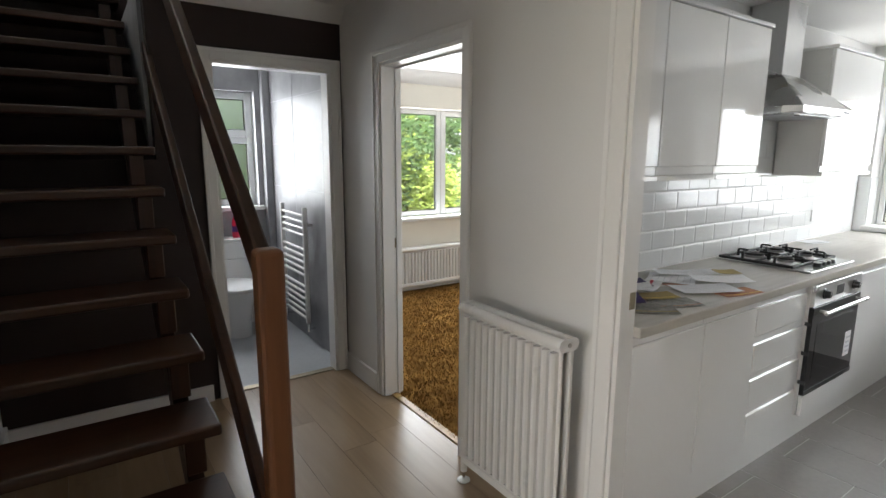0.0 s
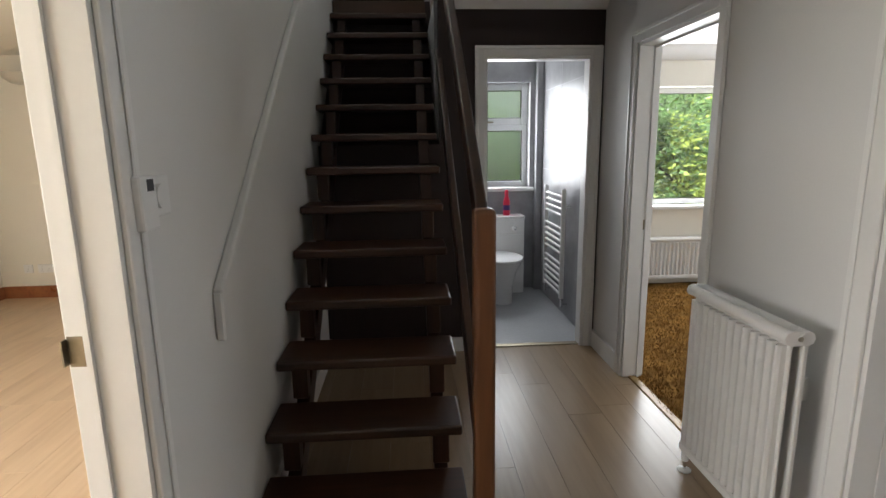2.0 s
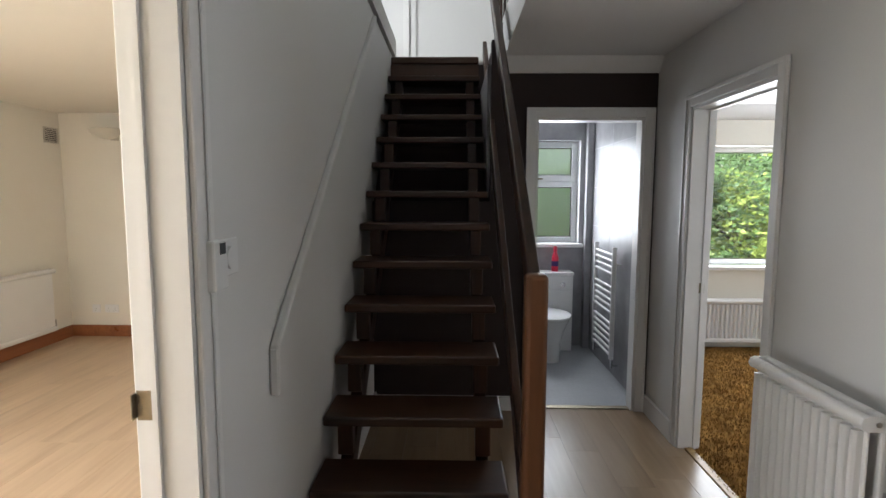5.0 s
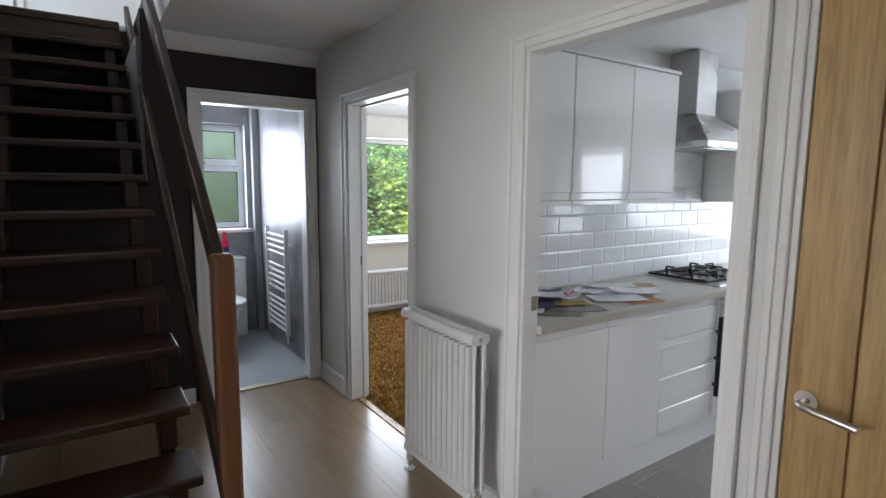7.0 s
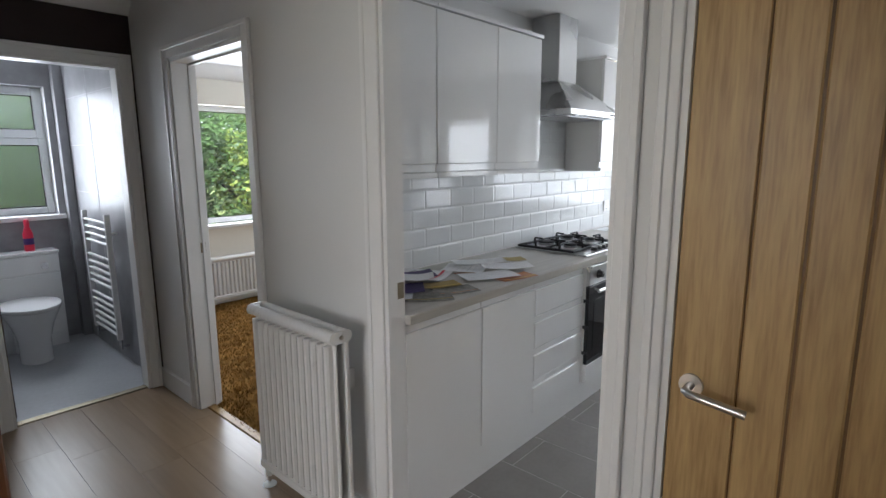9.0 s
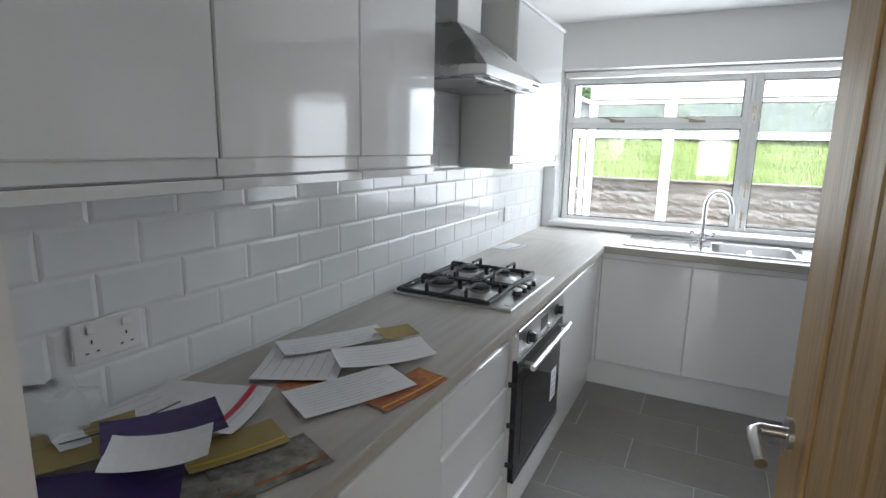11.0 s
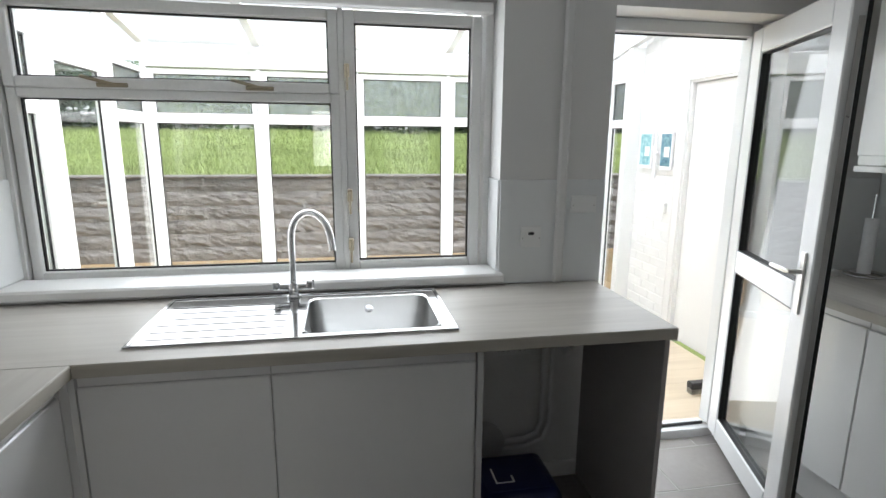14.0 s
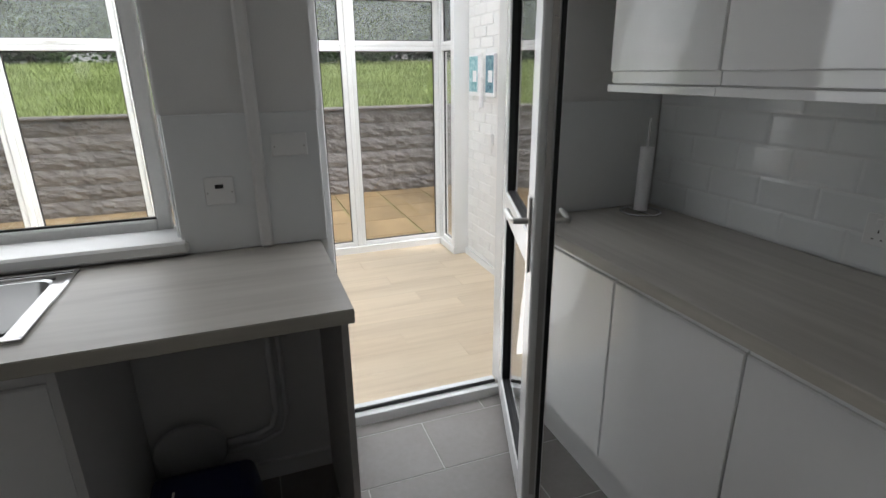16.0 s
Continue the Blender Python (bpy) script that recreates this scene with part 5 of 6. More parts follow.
def leaves(bm_n, centre, radius, seed, size=0.07):
    """Leaf quads gathered in clumps over a lobed crown."""
    r = random.Random(seed)
    lobes = [(Vector((r.gauss(0, 0.45) * radius[0], r.gauss(0, 0.45) * radius[1], r.uniform(-0.6, 0.7) * radius[2])), r.uniform(0.30, 0.55)) for _ in range(22)]
    vs, fs = [], []
    for _ in range(bm_n):
        c, s = r.choice(lobes)
        d = Vector((r.gauss(0, 1), r.gauss(0, 1), r.gauss(0, 1))).normalized() * s * r.uniform(0.72, 1.05)
        p = Vector(centre) + c + Vector((d.x * radius[0], d.y * radius[1], d.z * radius[2] * 0.8))
        e1 = Vector((r.gauss(0, 1), r.gauss(0, 1), r.gauss(0, 0.6))).normalized()
        e2 = e1.orthogonal().normalized()
        w = size * r.uniform(0.5, 1.1)
        i = len(vs)
        vs += [p - e1 * w, p - e2 * w * 0.45, p + e1 * w, p + e2 * w * 0.45]
        fs.append((i, i + 1, i + 2, i + 3))
    return vs, fs


def tree(name, label, at, radius, n, material, seed, size=0.07, trunk=None):
    t = thing(name, label, name.split("_")[-1], at)
    z = at[2] + (trunk or 0.0) + radius[2] * 0.8
    tr = bmesh.new()
    rod(tr, at, (at[0], at[1], z), 0.09 * max(1, radius[2] / 1.5), 8, 0.04)
    r = random.Random(seed)
    for _ in range(5):
        d = Vector((r.gauss(0, 0.5) * radius[0], r.gauss(0, 0.5) * radius[1], r.uniform(0.1, 0.6) * radius[2]))
        rod(tr, (at[0], at[1], at[2] + (z - at[2]) * 0.55), (at[0] + d.x, at[1] + d.y, z + d.z * 0.5), 0.035, 6, 0.012)
    part("trunk", tr, M_BARK, t)
    vs, fs = leaves(n, (at[0], at[1], z), radius, seed, size)
    me = bpy.data.meshes.new("crown")
    me.from_pydata(vs, [], fs)
    me.materials.append(material)
    c = new("crown", me)
    c.parent = t
    c.matrix_parent_inverse = t.matrix_basis.inverted()
    return t


# shrubs outside the bedroom and bathroom
tree("shrub", "dense dark green conifer shrub outside the bedroom", (4.6, 9.2, gz), (1.0, 1.0, 1.6), 9000, M_LEAF, 11)
tree("shrub", "lime green shrub outside the bedroom", (6.1, 9.6, gz), (1.1, 1.0, 1.35), 8000, M_LEAF2, 12)
tree("shrub", "green shrub outside the bathroom", (2.6, 9.0, gz), (1.3, 0.9, 1.5), 8000, M_LEAF, 13)
tree("shrub", "mixed green shrub outside the bedroom", (7.6, 11.0, gz), (1.6, 1.2, 1.6), 8000, M_LEAF, 14)
tree("tree", "tall leafy tree behind the shrubs", (6.5, 17.0, gz), (3.5, 2.5, 3.0), 12000, M_LEAF, 15, 0.13, 1.0)
tree("tree", "tall leafy tree behind the shrubs", (1.5, 15.0, gz), (3.0, 2.5, 2.6), 10000, M_LEAF, 16, 0.13, 0.8)
tree("tree", "tall leafy tree behind the shrubs", (12.5, 18.0, gz), (4.0, 2.5, 3.0), 12000, M_LEAF2, 17, 0.14, 1.0)
shed = thing("garden_shed", "green boarded garden shed beside the house", "shed", (9.2, -3.6, gz))
for k in range(14):
    part("board", box(8.3, 10.4, -3.62 - 0.004 * (k % 2), -3.60, gz + 0.16 * k, gz + 0.16 * k + 0.155, 0.004), M_SHED, shed)
part("roof", prism([(-5.0, 2.3), (-3.5, 2.1), (-3.5, 2.15), (-5.0, 2.36)], 0, 8.2, 10.5), M_CONC, shed)
part("body", box(8.32, 10.38, -5.0, -3.63, gz, 2.09), M_SHED, shed)
# hedge above the lawn
for k in range(7):
    y = -12 + 4.4 * k
    tree("hedge_shrub", "dark hedge shrub along the top of the lawn", (22.5 + 0.6 * math.sin(k * 2.1), y, 1.55), (1.4, 2.8, 1.25), 11000, M_LEAF3 if k % 2 else M_LEAF, 30 + k, 0.12)

# ---- small things in the hall ----
th = thing("thermostat", "white plastic room thermostat with dial on the stair wall", "thermostat", (HX0, 1.54, 1.3))
part("backplate", box(HX0 + 0.0005, HX0 + 0.008, 1.506, 1.622, 1.305, 1.395, 0.002), M_WHITEPL, th)
part("case", box(HX0 + 0.0005, HX0 + 0.035, 1.432, 1.502, 1.285, 1.40, 0.006, 2), M_WHITEPL, th)
part("display", box(HX0 + 0.0352, HX0 + 0.0362, 1.458, 1.486, 1.368, 1.393), M_BLACK, th, "small dark display")
part("dial", rod(bmesh.new(), (HX0 + 0.008, 1.56, 1.35), (HX0 + 0.02, 1.56, 1.35), 0.028, 24), M_WHITEPL, th, smooth=True)
struct("trim_threshold_bath", box(BT0 + 0.029, BT1 - 0.029, BY + 0.02, BY + 0.075, 0.0005, 0.007, 0.002), M_BRASS, "brass threshold strip at the bathroom")
struct("trim_threshold_bed", box(2.34, 2.385, BD0 + 0.029, BD1 - 0.029, 0.0005, 0.006, 0.002), M_OAK, "pale threshold strip at the bedroom")

cb = thing("cable", "thin loose aerial cable looped on the bedroom wall", "cable", (2.98, 5.52, 0.8))
part("wire", tube([(2.90, 5.521, 1.06), (2.94, 5.52, 1.03), (2.985, 5.519, 0.99), (3.02, 5.519, 0.93), (3.05, 5.519, 0.86), (3.085, 5.519, 0.792)], 0.004, 6), M_BLACK, cb, smooth=True)
part("wire_loop", tube([(2.91, 5.517, 1.04), (2.96, 5.517, 0.985), (2.978, 5.517, 0.92), (2.965, 5.517, 0.85), (2.92, 5.517, 0.80)], 0.004, 6), M_BLACK, cb, smooth=True)

# ---- living room ----
vt = thing("wall_vent", "cream louvred wall vent near the ceiling", "vent", (-3.10, 5.9, 2.25))
part("frame", boxes((-3.0995, -3.09, 5.53, 5.72, 2.01, 2.023), (-3.0995, -3.09, 5.53, 5.72, 2.155, 2.168), (-3.0995, -3.09, 5.53, 5.545, 2.023, 2.155), (-3.0995, -3.09, 5.705, 5.72, 2.023, 2.155)), M_BLIND, vt)
for k in range(7):
    part("slat", box(-3.0995, -3.091, 5.546, 5.704, 2.026 + 0.019 * k, 2.036 + 0.019 * k), M_BLIND, vt)
# thin black sheet painting the shade between the slats
part("backing", box(-3.0998, -3.0996, 5.545, 5.705, 2.023, 2.155), M_BLACK, vt)


def socket(label, at, facing, w=0.146, double=True):
    """A white socket plate at a wall point; facing is the turn about z of a plate that faces -y."""
    s = thing("socket_outlet", label, "socket", m=pose(*at, 0, 0, facing))
    part("plate", box(-w / 2, w / 2, -0.009, -0.0003, -0.043, 0.043, 0.003, 2), M_WHITEPL, s)
    for c in ((-0.036, 0.036) if double else (0.0,)):
        # small black blocks painting the shade of the pin holes
        hb_ = bmesh.new()
        for dx, dz, ww, hh in ((0, -0.002, 0.003, 0.008), (-0.011, -0.024, 0.006, 0.003), (0.011, -0.024, 0.006, 0.003)):
            bx(hb_, c + dx - ww / 2, c + dx + ww / 2, -0.0096, -0.009, dz - hh / 2, dz + hh / 2)
        part("pin_holes", hb_, M_BLACK, s)
        part("switch", box(c - 0.008, c + 0.008, -0.012, -0.009, 0.015, 0.032, 0.001), M_WHITEPL, s)
    return s


def blank(name, label, at, facing, w, h, mark=None):
    s = thing(name, label, "switch", m=pose(*at, 0, 0, facing))
    part("plate", box(-w / 2, w / 2, -0.009, -0.0003, -h / 2, h / 2, 0.003, 2), M_WHITEPL, s)
    if mark:
        part("rocker", box(-0.012, 0.012, -0.0115, -0.009, 0.008, 0.020, 0.001), mark, s)
    for x in (-w * 0.41, w * 0.41):
        part("screw", rod(bmesh.new(), (x, -0.0095, -0.005), (x, -0.009, -0.005), 0.003, 8), M_SATIN, s)
    return s


socket("white double socket above the skirting", (-2.66, 5.749, 0.297), 0)
socket("white single socket above the skirting", (-2.825, 5.749, 0.297), 0, 0.086, False)
lampw = thing("wall_light", "half-bowl white wall light", "lamp", (-2.52, 5.74, 2.1))
part("bowl", lathe([(0.02, -0.10), (0.08, -0.085), (0.13, -0.045), (0.15, 0.0), (0.145, 0.002)], (-2.52, 5.60, 2.15)), M_BLIND, lampw, smooth=True)
part("bracket", box(-2.56, -2.48, 5.72, 5.749, 2.05, 2.15, 0.004), M_BLIND, lampw)

# ---- bathroom ----
wcb = thing("toilet_cistern_unit", "white boxed cistern unit with push button", "cabinet", (1.78, 5.43, 0))
part("body", box(1.45, 2.105, 5.342, 5.525, 0.0, 0.745, 0.003), M_GLOSS, wcb)
part("top", box(1.445, 2.11, 5.327, 5.528, 0.746, 0.77, 0.003), M_GLOSS, wcb)
part("upper_front", box(1.453, 2.102, 5.330, 5.3415, 0.60, 0.742, 0.003), M_GLOSS, wcb)
part("lower_front", box(1.453, 2.102, 5.330, 5.3415, 0.10, 0.593, 0.003), M_GLOSS, wcb)
part("push_button", rod(bmesh.new(), (2.005, 5.3295, 0.655), (2.005, 5.322, 0.655), 0.024, 20), M_CHROME, wcb, "chrome flush button", True)
wc = thing("toilet", "white ceramic toilet with closed seat", "toilet", (1.84, 5.1, 0))
pan = bmesh.new()
prof = [(0.10, 0.0), (0.10, 0.16), (0.13, 0.28), (0.175, 0.38), (0.18, 0.40)]
rg = [[pan.verts.new((1.84 + rr * math.cos(2 * math.pi * k / 24), 5.08 + (rr * 1.35) * math.sin(2 * math.pi * k / 24), z)) for k in range(24)] for rr, z in prof]
for a, b in zip(rg, rg[1:]):
    for k in range(24):
        pan.faces.new((a[k], a[(k + 1) % 24], b[(k + 1) % 24], b[k]))
pan.faces.new(rg[0][::-1])
pan.faces.new(rg[-1])
part("pan", pan, M_CERAMIC, wc, smooth=True)
st_ = bmesh.new()
rg = [[st_.verts.new((1.84 + rr * math.cos(2 * math.pi * k / 28), 5.085 + rr * 1.32 * math.sin(2 * math.pi * k / 28), z)) for k in range(28)] for rr, z in ((0.185, 0.402), (0.192, 0.412), (0.19, 0.428), (0.165, 0.436))]
for a, b in zip(rg, rg[1:]):
    for k in range(28):
        st_.faces.new((a[k], a[(k + 1) % 28], b[(k + 1) % 28], b[k]))
st_.faces.new(rg[0][::-1])
st_.faces.new(rg[-1])
part("seat", st_, M_CERAMIC, wc, "white toilet seat lid", True)
part("back_shroud", box(1.75, 1.93, 5.28, 5.329, 0.0, 0.40, 0.02, 3), M_CERAMIC, wc)
bo = thing("cleaner_bottle", "red plastic toilet cleaner bottle with dark label", "bottle", (1.945, 5.43, 0.771))
part("body", lathe([(0.032, 0.0), (0.034, 0.01), (0.034, 0.13), (0.026, 0.16), (0.015, 0.19)], (1.945, 5.43, 0.7705)), M_PINKBOT, bo, smooth=True)
part("cap", lathe([(0.018, 0.19), (0.018, 0.23), (0.012, 0.245)], (1.945, 5.43, 0.7705)), M_PINKBOT, bo, smooth=True)
part("label", lathe([(0.0345, 0.05), (0.0345, 0.10)], (1.945, 5.43, 0.7705)), M_PURPLE, bo, "dark printed label")
tr_ = thing("towel_radiator", "white ladder towel radiator on the bathroom wall", "towel radiator", (2.26, 4.8, 0.2))
for y in (4.53, 5.06):
    part("upright", box(2.225, 2.26, y - 0.016, y + 0.016, 0.17, 1.09, 0.006, 2), M_RAD, tr_)
k0 = 0.26
for n, start in ((6, 0.20), (5, 0.55), (4, 0.87)):
    for k in range(n):
        z = start + 0.052 * k
        part("rung", rod(bmesh.new(), (2.242, 4.545, z), (2.242, 5.045, z), 0.011, 10), M_RAD, tr_, smooth=True)
for y in (4.53, 5.06):
    part("valve", rod(rod(bmesh.new(), (2.245, y, 0.10), (2.245, y, 0.17), 0.012, 10), (2.245, y, 0.12), (2.298, y, 0.12), 0.009), M_CHROME, tr_, "chrome valve", True)
    part("bracket", rod(bmesh.new(), (2.2605, y, 0.95), (2.2985, y, 0.95), 0.01, 10), M_RAD, tr_)
struct("trim_bath_tile_joints", boxes((2.2985, 2.2995, BY + 0.11, 5.5, 1.218, 1.222), (2.2985, 2.2995, BY + 0.11, 5.5, 1.578, 1.582), (2.2985, 2.2995, BY + 0.11, 5.5, 1.938, 1.942), (2.2985, 2.2995, 4.86, 4.863, 0.1, 2.3)), M_GREYINK, "dark joints of the wall tiles")
struct("trim_bath_corner", boxes((2.235, 2.2985, 5.44, 5.528, 0.0, 2.355), bev=0.003), M_BATHTILE, "tiled pipe boxing in the corner")

# ---- kitchen fittings ----
socket("white double socket on the metro tiles", (2.765, KY1 - 0.0092, 1.075), 0)
socket("white double socket on the metro tiles", (5.21, KY1 - 0.0092, 1.08), 0)
socket("white double socket on the south metro tiles", (5.03, KY0 + 0.0092, 1.03), 180)
socket("white double socket below the worktop", (KX1 - 0.0005, 0.25, 0.64), -90)
blank("fused_spur", "white fused spur plate with dark switch", (KX1 - 0.0085, 0.20, 1.105), -90, 0.086, 0.086, M_BLACK)
blank("blank_plate", "white blanked-off plate on the wall", (KX1 - 0.0085, -0.02, 1.235), -90, 0.11, 0.07)
pw = thing("waste_pipe", "grey-white pipe run on the wall below the worktop", "pipe", (5.93, 0.16, 0.0))
part("pipe", tube([(5.925, 0.120, 0.871), (5.925, 0.120, 0.30), (5.925, 0.140, 0.235), (5.925, 0.200, 0.21), (5.925, 0.52, 0.20)], 0.012), M_WHITEPL, pw, smooth=True)
part("pipe", tube([(5.925, 0.085, 0.871), (5.925, 0.085, 0.28), (5.925, 0.110, 0.205), (5.925, 0.190, 0.175), (5.925, 0.52, 0.165)], 0.009), M_WHITEPL, pw, smooth=True)
for y, z in ((0.02, 0.60), (-0.01, 0.62)):
    hk = thing("pipe_stub", "small capped pipe stub on the wall", "pipe", (5.94, y, z))
    part("stub", rod(bmesh.new(), (5.9495, y, z), (5.91, y, z), 0.011, 12), M_WHITEPL, hk, smooth=True)
struct("trim_skirting_kitchen", boxes((KX1 - 0.015, KX1 - 0.0005, -0.059, 0.535, 0.0, 0.07)), M_TRIM, "white skirting below the worktop")
vk = thing("wall_vent", "white louvred vent above the worktop corner", "vent", (KX1, 2.17, 1.9))
part("frame", box(KX1 - 0.006, KX1 - 0.0005, 2.145, 2.205, 1.93, 2.09, 0.001), M_WHITEPL, vk)
for k in range(7):
    part("slat", box(KX1 - 0.011, KX1 - 0.0065, 2.15, 2.20, 1.94 + 0.021 * k, 1.95 + 0.021 * k), M_WHITEPL, vk)
for x, y in ((5.1, 1.45), (3.5, 1.0), (5.1, -0.2), (3.5, -0.4)):
    sp = thing("ceiling_spotlight", "recessed chrome ceiling spotlight switched off", "lamp", (x, y, 2.32), "ceiling spotlights")
    part("bezel", lathe([(0.043, -0.001), (0.043, -0.004), (0.030, -0.006)], (x, y, 2.32)), M_CHROME, sp, smooth=True)
    part("bulb", lathe([(0.029, -0.0062), (0.02, -0.0085)], (x, y, 2.32)), M_WHITEPL, sp, smooth=True)

# step stool below the worktop
stl = thing("step_stool", "navy blue moulded plastic step stool", "stool", (5.62, 0.30, 0))
sb = bmesh.new()
SB0, SB1 = (5.43, 5.79, 0.17, 0.53), (5.48, 5.74, 0.205, 0.50)
lo_ = [sb.verts.new((x, y, 0.0)) for x, y in ((SB0[0], SB0[2]), (SB0[1], SB0[2]), (SB0[1], SB0[3]), (SB0[0], SB0[3]))]
hi_ = [sb.verts.new((x, y, 0.275)) for x, y in ((SB1[0], SB1[2]), (SB1[1], SB1[2]), (SB1[1], SB1[3]), (SB1[0], SB1[3]))]
for k in range(4):
    sb.faces.new((lo_[k], lo_[(k + 1) % 4], hi_[(k + 1) % 4], hi_[k]))
sb.faces.new(hi_)
sb.faces.new(lo_[::-1])
bmesh.ops.bevel(sb, geom=[e for e in sb.edges], offset=0.03, segments=4, affect="EDGES", profile=0.5)
for v in sb.verts:
    v.co.z = max(v.co.z, 0.0)
part("body", sb, M_BLUE, stl, smooth=True)
part("top_rim", box(5.51, 5.71, 0.24, 0.47, 0.2752, 0.279, 0.0015), M_BLUE, stl)
part("mark", boxes((5.55, 5.64, 0.425, 0.432, 0.2795, 0.2802), (5.55, 5.557, 0.36, 0.4245, 0.2795, 0.2802), (5.557, 5.59, 0.36, 0.367, 0.2795, 0.2802)), M_WHITEPL, stl, "white printed mark")
# black arch on the solid body, painting the shade of a hollow
arch = prism([(0.26, 0.002), (0.44, 0.002), (0.43, 0.07), (0.39, 0.12), (0.35, 0.135), (0.31, 0.12), (0.27, 0.07)], 0, 5.428, 5.445)
part("front_opening", arch, M_BLACK, stl, "black arched plate painting the shade of an opening")

# assumed pale disc where a pale oval shows behind the stool
lid = thing("pale_disc", "round pale disc leaning on the wall below the worktop", "tray", m=pose(5.90, 0.41, 0.215, 0, 82, 0))
part("disc", lathe([(0.115, -0.004), (0.118, 0.0), (0.118, 0.006), (0.105, 0.010)], (0, 0, 0), 36), M_CARC, lid, smooth=True)

# kitchen roll holder
kr = thing("kitchen_roll_holder", "wire kitchen roll holder with white paper roll", "roll holder", (5.86, -1.30, CT))
part("base_ring", tube([(5.83 + 0.075 * math.cos(2 * math.pi * k / 20), -1.32 + 0.075 * math.sin(2 * math.pi * k / 20), CT + 0.005) for k in range(21)], 0.004, 8), M_CHROME, kr, smooth=True)
part("base_wire", rod(bmesh.new(), (5.755, -1.32, CT + 0.005), (5.905, -1.32, CT + 0.005), 0.0035, 8), M_CHROME, kr)
part("pole", rod(bmesh.new(), (5.83, -1.32, CT + 0.005), (5.842, -1.335, CT + 0.36), 0.004, 8), M_CHROME, kr)
roll = bmesh.new()
rod(roll, (5.829, -1.318, CT + 0.012), (5.839, -1.331, CT + 0.255), 0.026, 20)
part("roll", roll, M_PAPER, kr, smooth=True)


# ---- papers on the worktop ----
def paper(name, label, cx_, cy_, w, h, rz, z, material, lift=0.004, lines=0, seed=0, stripe=None):
    """A sheet of paper, slightly curled."""
    r_ = random.Random(seed)
    bm = bmesh.new()
    n = 8
    g = [[bm.verts.new((-w / 2 + w * i / n, -h / 2 + h * j / n, lift * ((abs(i - n / 2) / (n / 2)) ** 2) * r_.uniform(0.7, 1.0) + lift * 0.4 * (j / n) ** 2)) for j in range(n + 1)] for i in range(n + 1)]
    for i in range(n):
        for j in range(n):
            bm.faces.new((g[i][j], g[i + 1][j], g[i + 1][j + 1], g[i][j + 1]))
    bmesh.ops.recalc_face_normals(bm, faces=bm.faces[:])
    bmesh.ops.solidify(bm, geom=bm.faces[:], thickness=0.0008)
    t = thing(name, label, name.replace("_", " "), m=pose(cx_, cy_, CT + z, 0, 0, rz))
    sh = part("sheet", bm, material, t)

    def strip(x0, x1, y0, y1):
        b_ = bmesh.new()
        nn = 6
        for k in range(nn):
            xa, xb = x0 + (x1 - x0) * k / nn, x0 + (x1 - x0) * (k + 1) / nn
            za, zb = [lift * (abs(q) / (w / 2)) ** 2 + lift * 0.4 + 0.0012 for q in (xa, xb)]
            b_.faces.new([b_.verts.new(p) for p in ((xa, y0, za), (xb, y0, zb), (xb, y1, zb), (xa, y1, za))])
        return b_
    for k in range(lines):
        y = h * 0.40 - h * 0.8 * k / max(1, lines - 1)
        part("printed_line", strip(-w * 0.42, w * r_.uniform(0.15, 0.42), y - 0.0009, y + 0.0009), M_GREYINK, sh)
    if stripe:
        part("stripe", strip(-w * 0.48, w * 0.48, -h * 0.36, -h * 0.30), stripe, sh, "coloured stripe")
    return t


paper("leaflet", "colourful leaflet half under the letters", 3.06, 1.925, 0.13, 0.09, -15, 0.0015, M_RED, 0.002, 0, 7)
paper("letter", "white printed letter lying on the worktop", 3.13, 2.01, 0.20, 0.21, 28, 0.004, M_PAPER, 0.004, 7, 1)
paper("letter", "white folded letter lying on other papers", 3.29, 2.03, 0.31, 0.11, -32, 0.012, M_PAPER, 0.006, 5, 2)
paper("flyer", "orange and red takeaway flyer on the worktop", 3.145, 1.71, 0.22, 0.10, -12, 0.0015, M_RED, 0.003, 0, 3, M_YELLOW)
paper("letter", "white printed letter lying on the worktop", 3.07, 1.81, 0.28, 0.14, -26, 0.007, M_PAPER, 0.004, 9, 4)
paper("letter", "creased white letter lying on other papers", 3.27, 1.85, 0.26, 0.13, -40, 0.015, M_PAPER, 0.009, 6, 5)
paper("envelope", "small brown envelope on the letters", 3.41, 1.895, 0.11, 0.09, -35, 0.026, M_ENV, 0.003, 0, 6)
paper("magazine", "dark printed magazine on the worktop", 2.765, 1.76, 0.19, 0.12, -22, 0.0015, M_DARKPRINT, 0.003, 0, 8, M_RED)
paper("magazine", "brown printed magazine in the pile of post", 2.60, 1.78, 0.22, 0.15, -40, 0.003, M_DARKPRINT, 0.004, 0, 14, M_ENV)
paper("magazine", "olive printed leaflet in the pile of post", 2.775, 1.86, 0.18, 0.10, -25, 0.007, M_ENV, 0.004, 0, 16, M_YELLOW)
paper("envelope", "large white envelope with red stripe", 2.83, 2.03, 0.20, 0.25, 22, 0.013, M_PAPER, 0.010, 2, 9, M_PINKBOT)
paper("leaflet", "purple glossy leaflet at the bottom of the pile", 2.55, 1.92, 0.26, 0.15, -42, 0.020, M_PURPLE, 0.008, 0, 12)
paper("letter", "white letter at the bottom of the pile of post", 2.50, 1.86, 0.15, 0.10, -48, 0.010, M_PAPER, 0.004, 3, 15)
paper("leaflet", "olive green leaflet in the pile of post", 2.59, 2.08, 0.24, 0.14, -30, 0.034, M_ENV, 0.008, 0, 11)
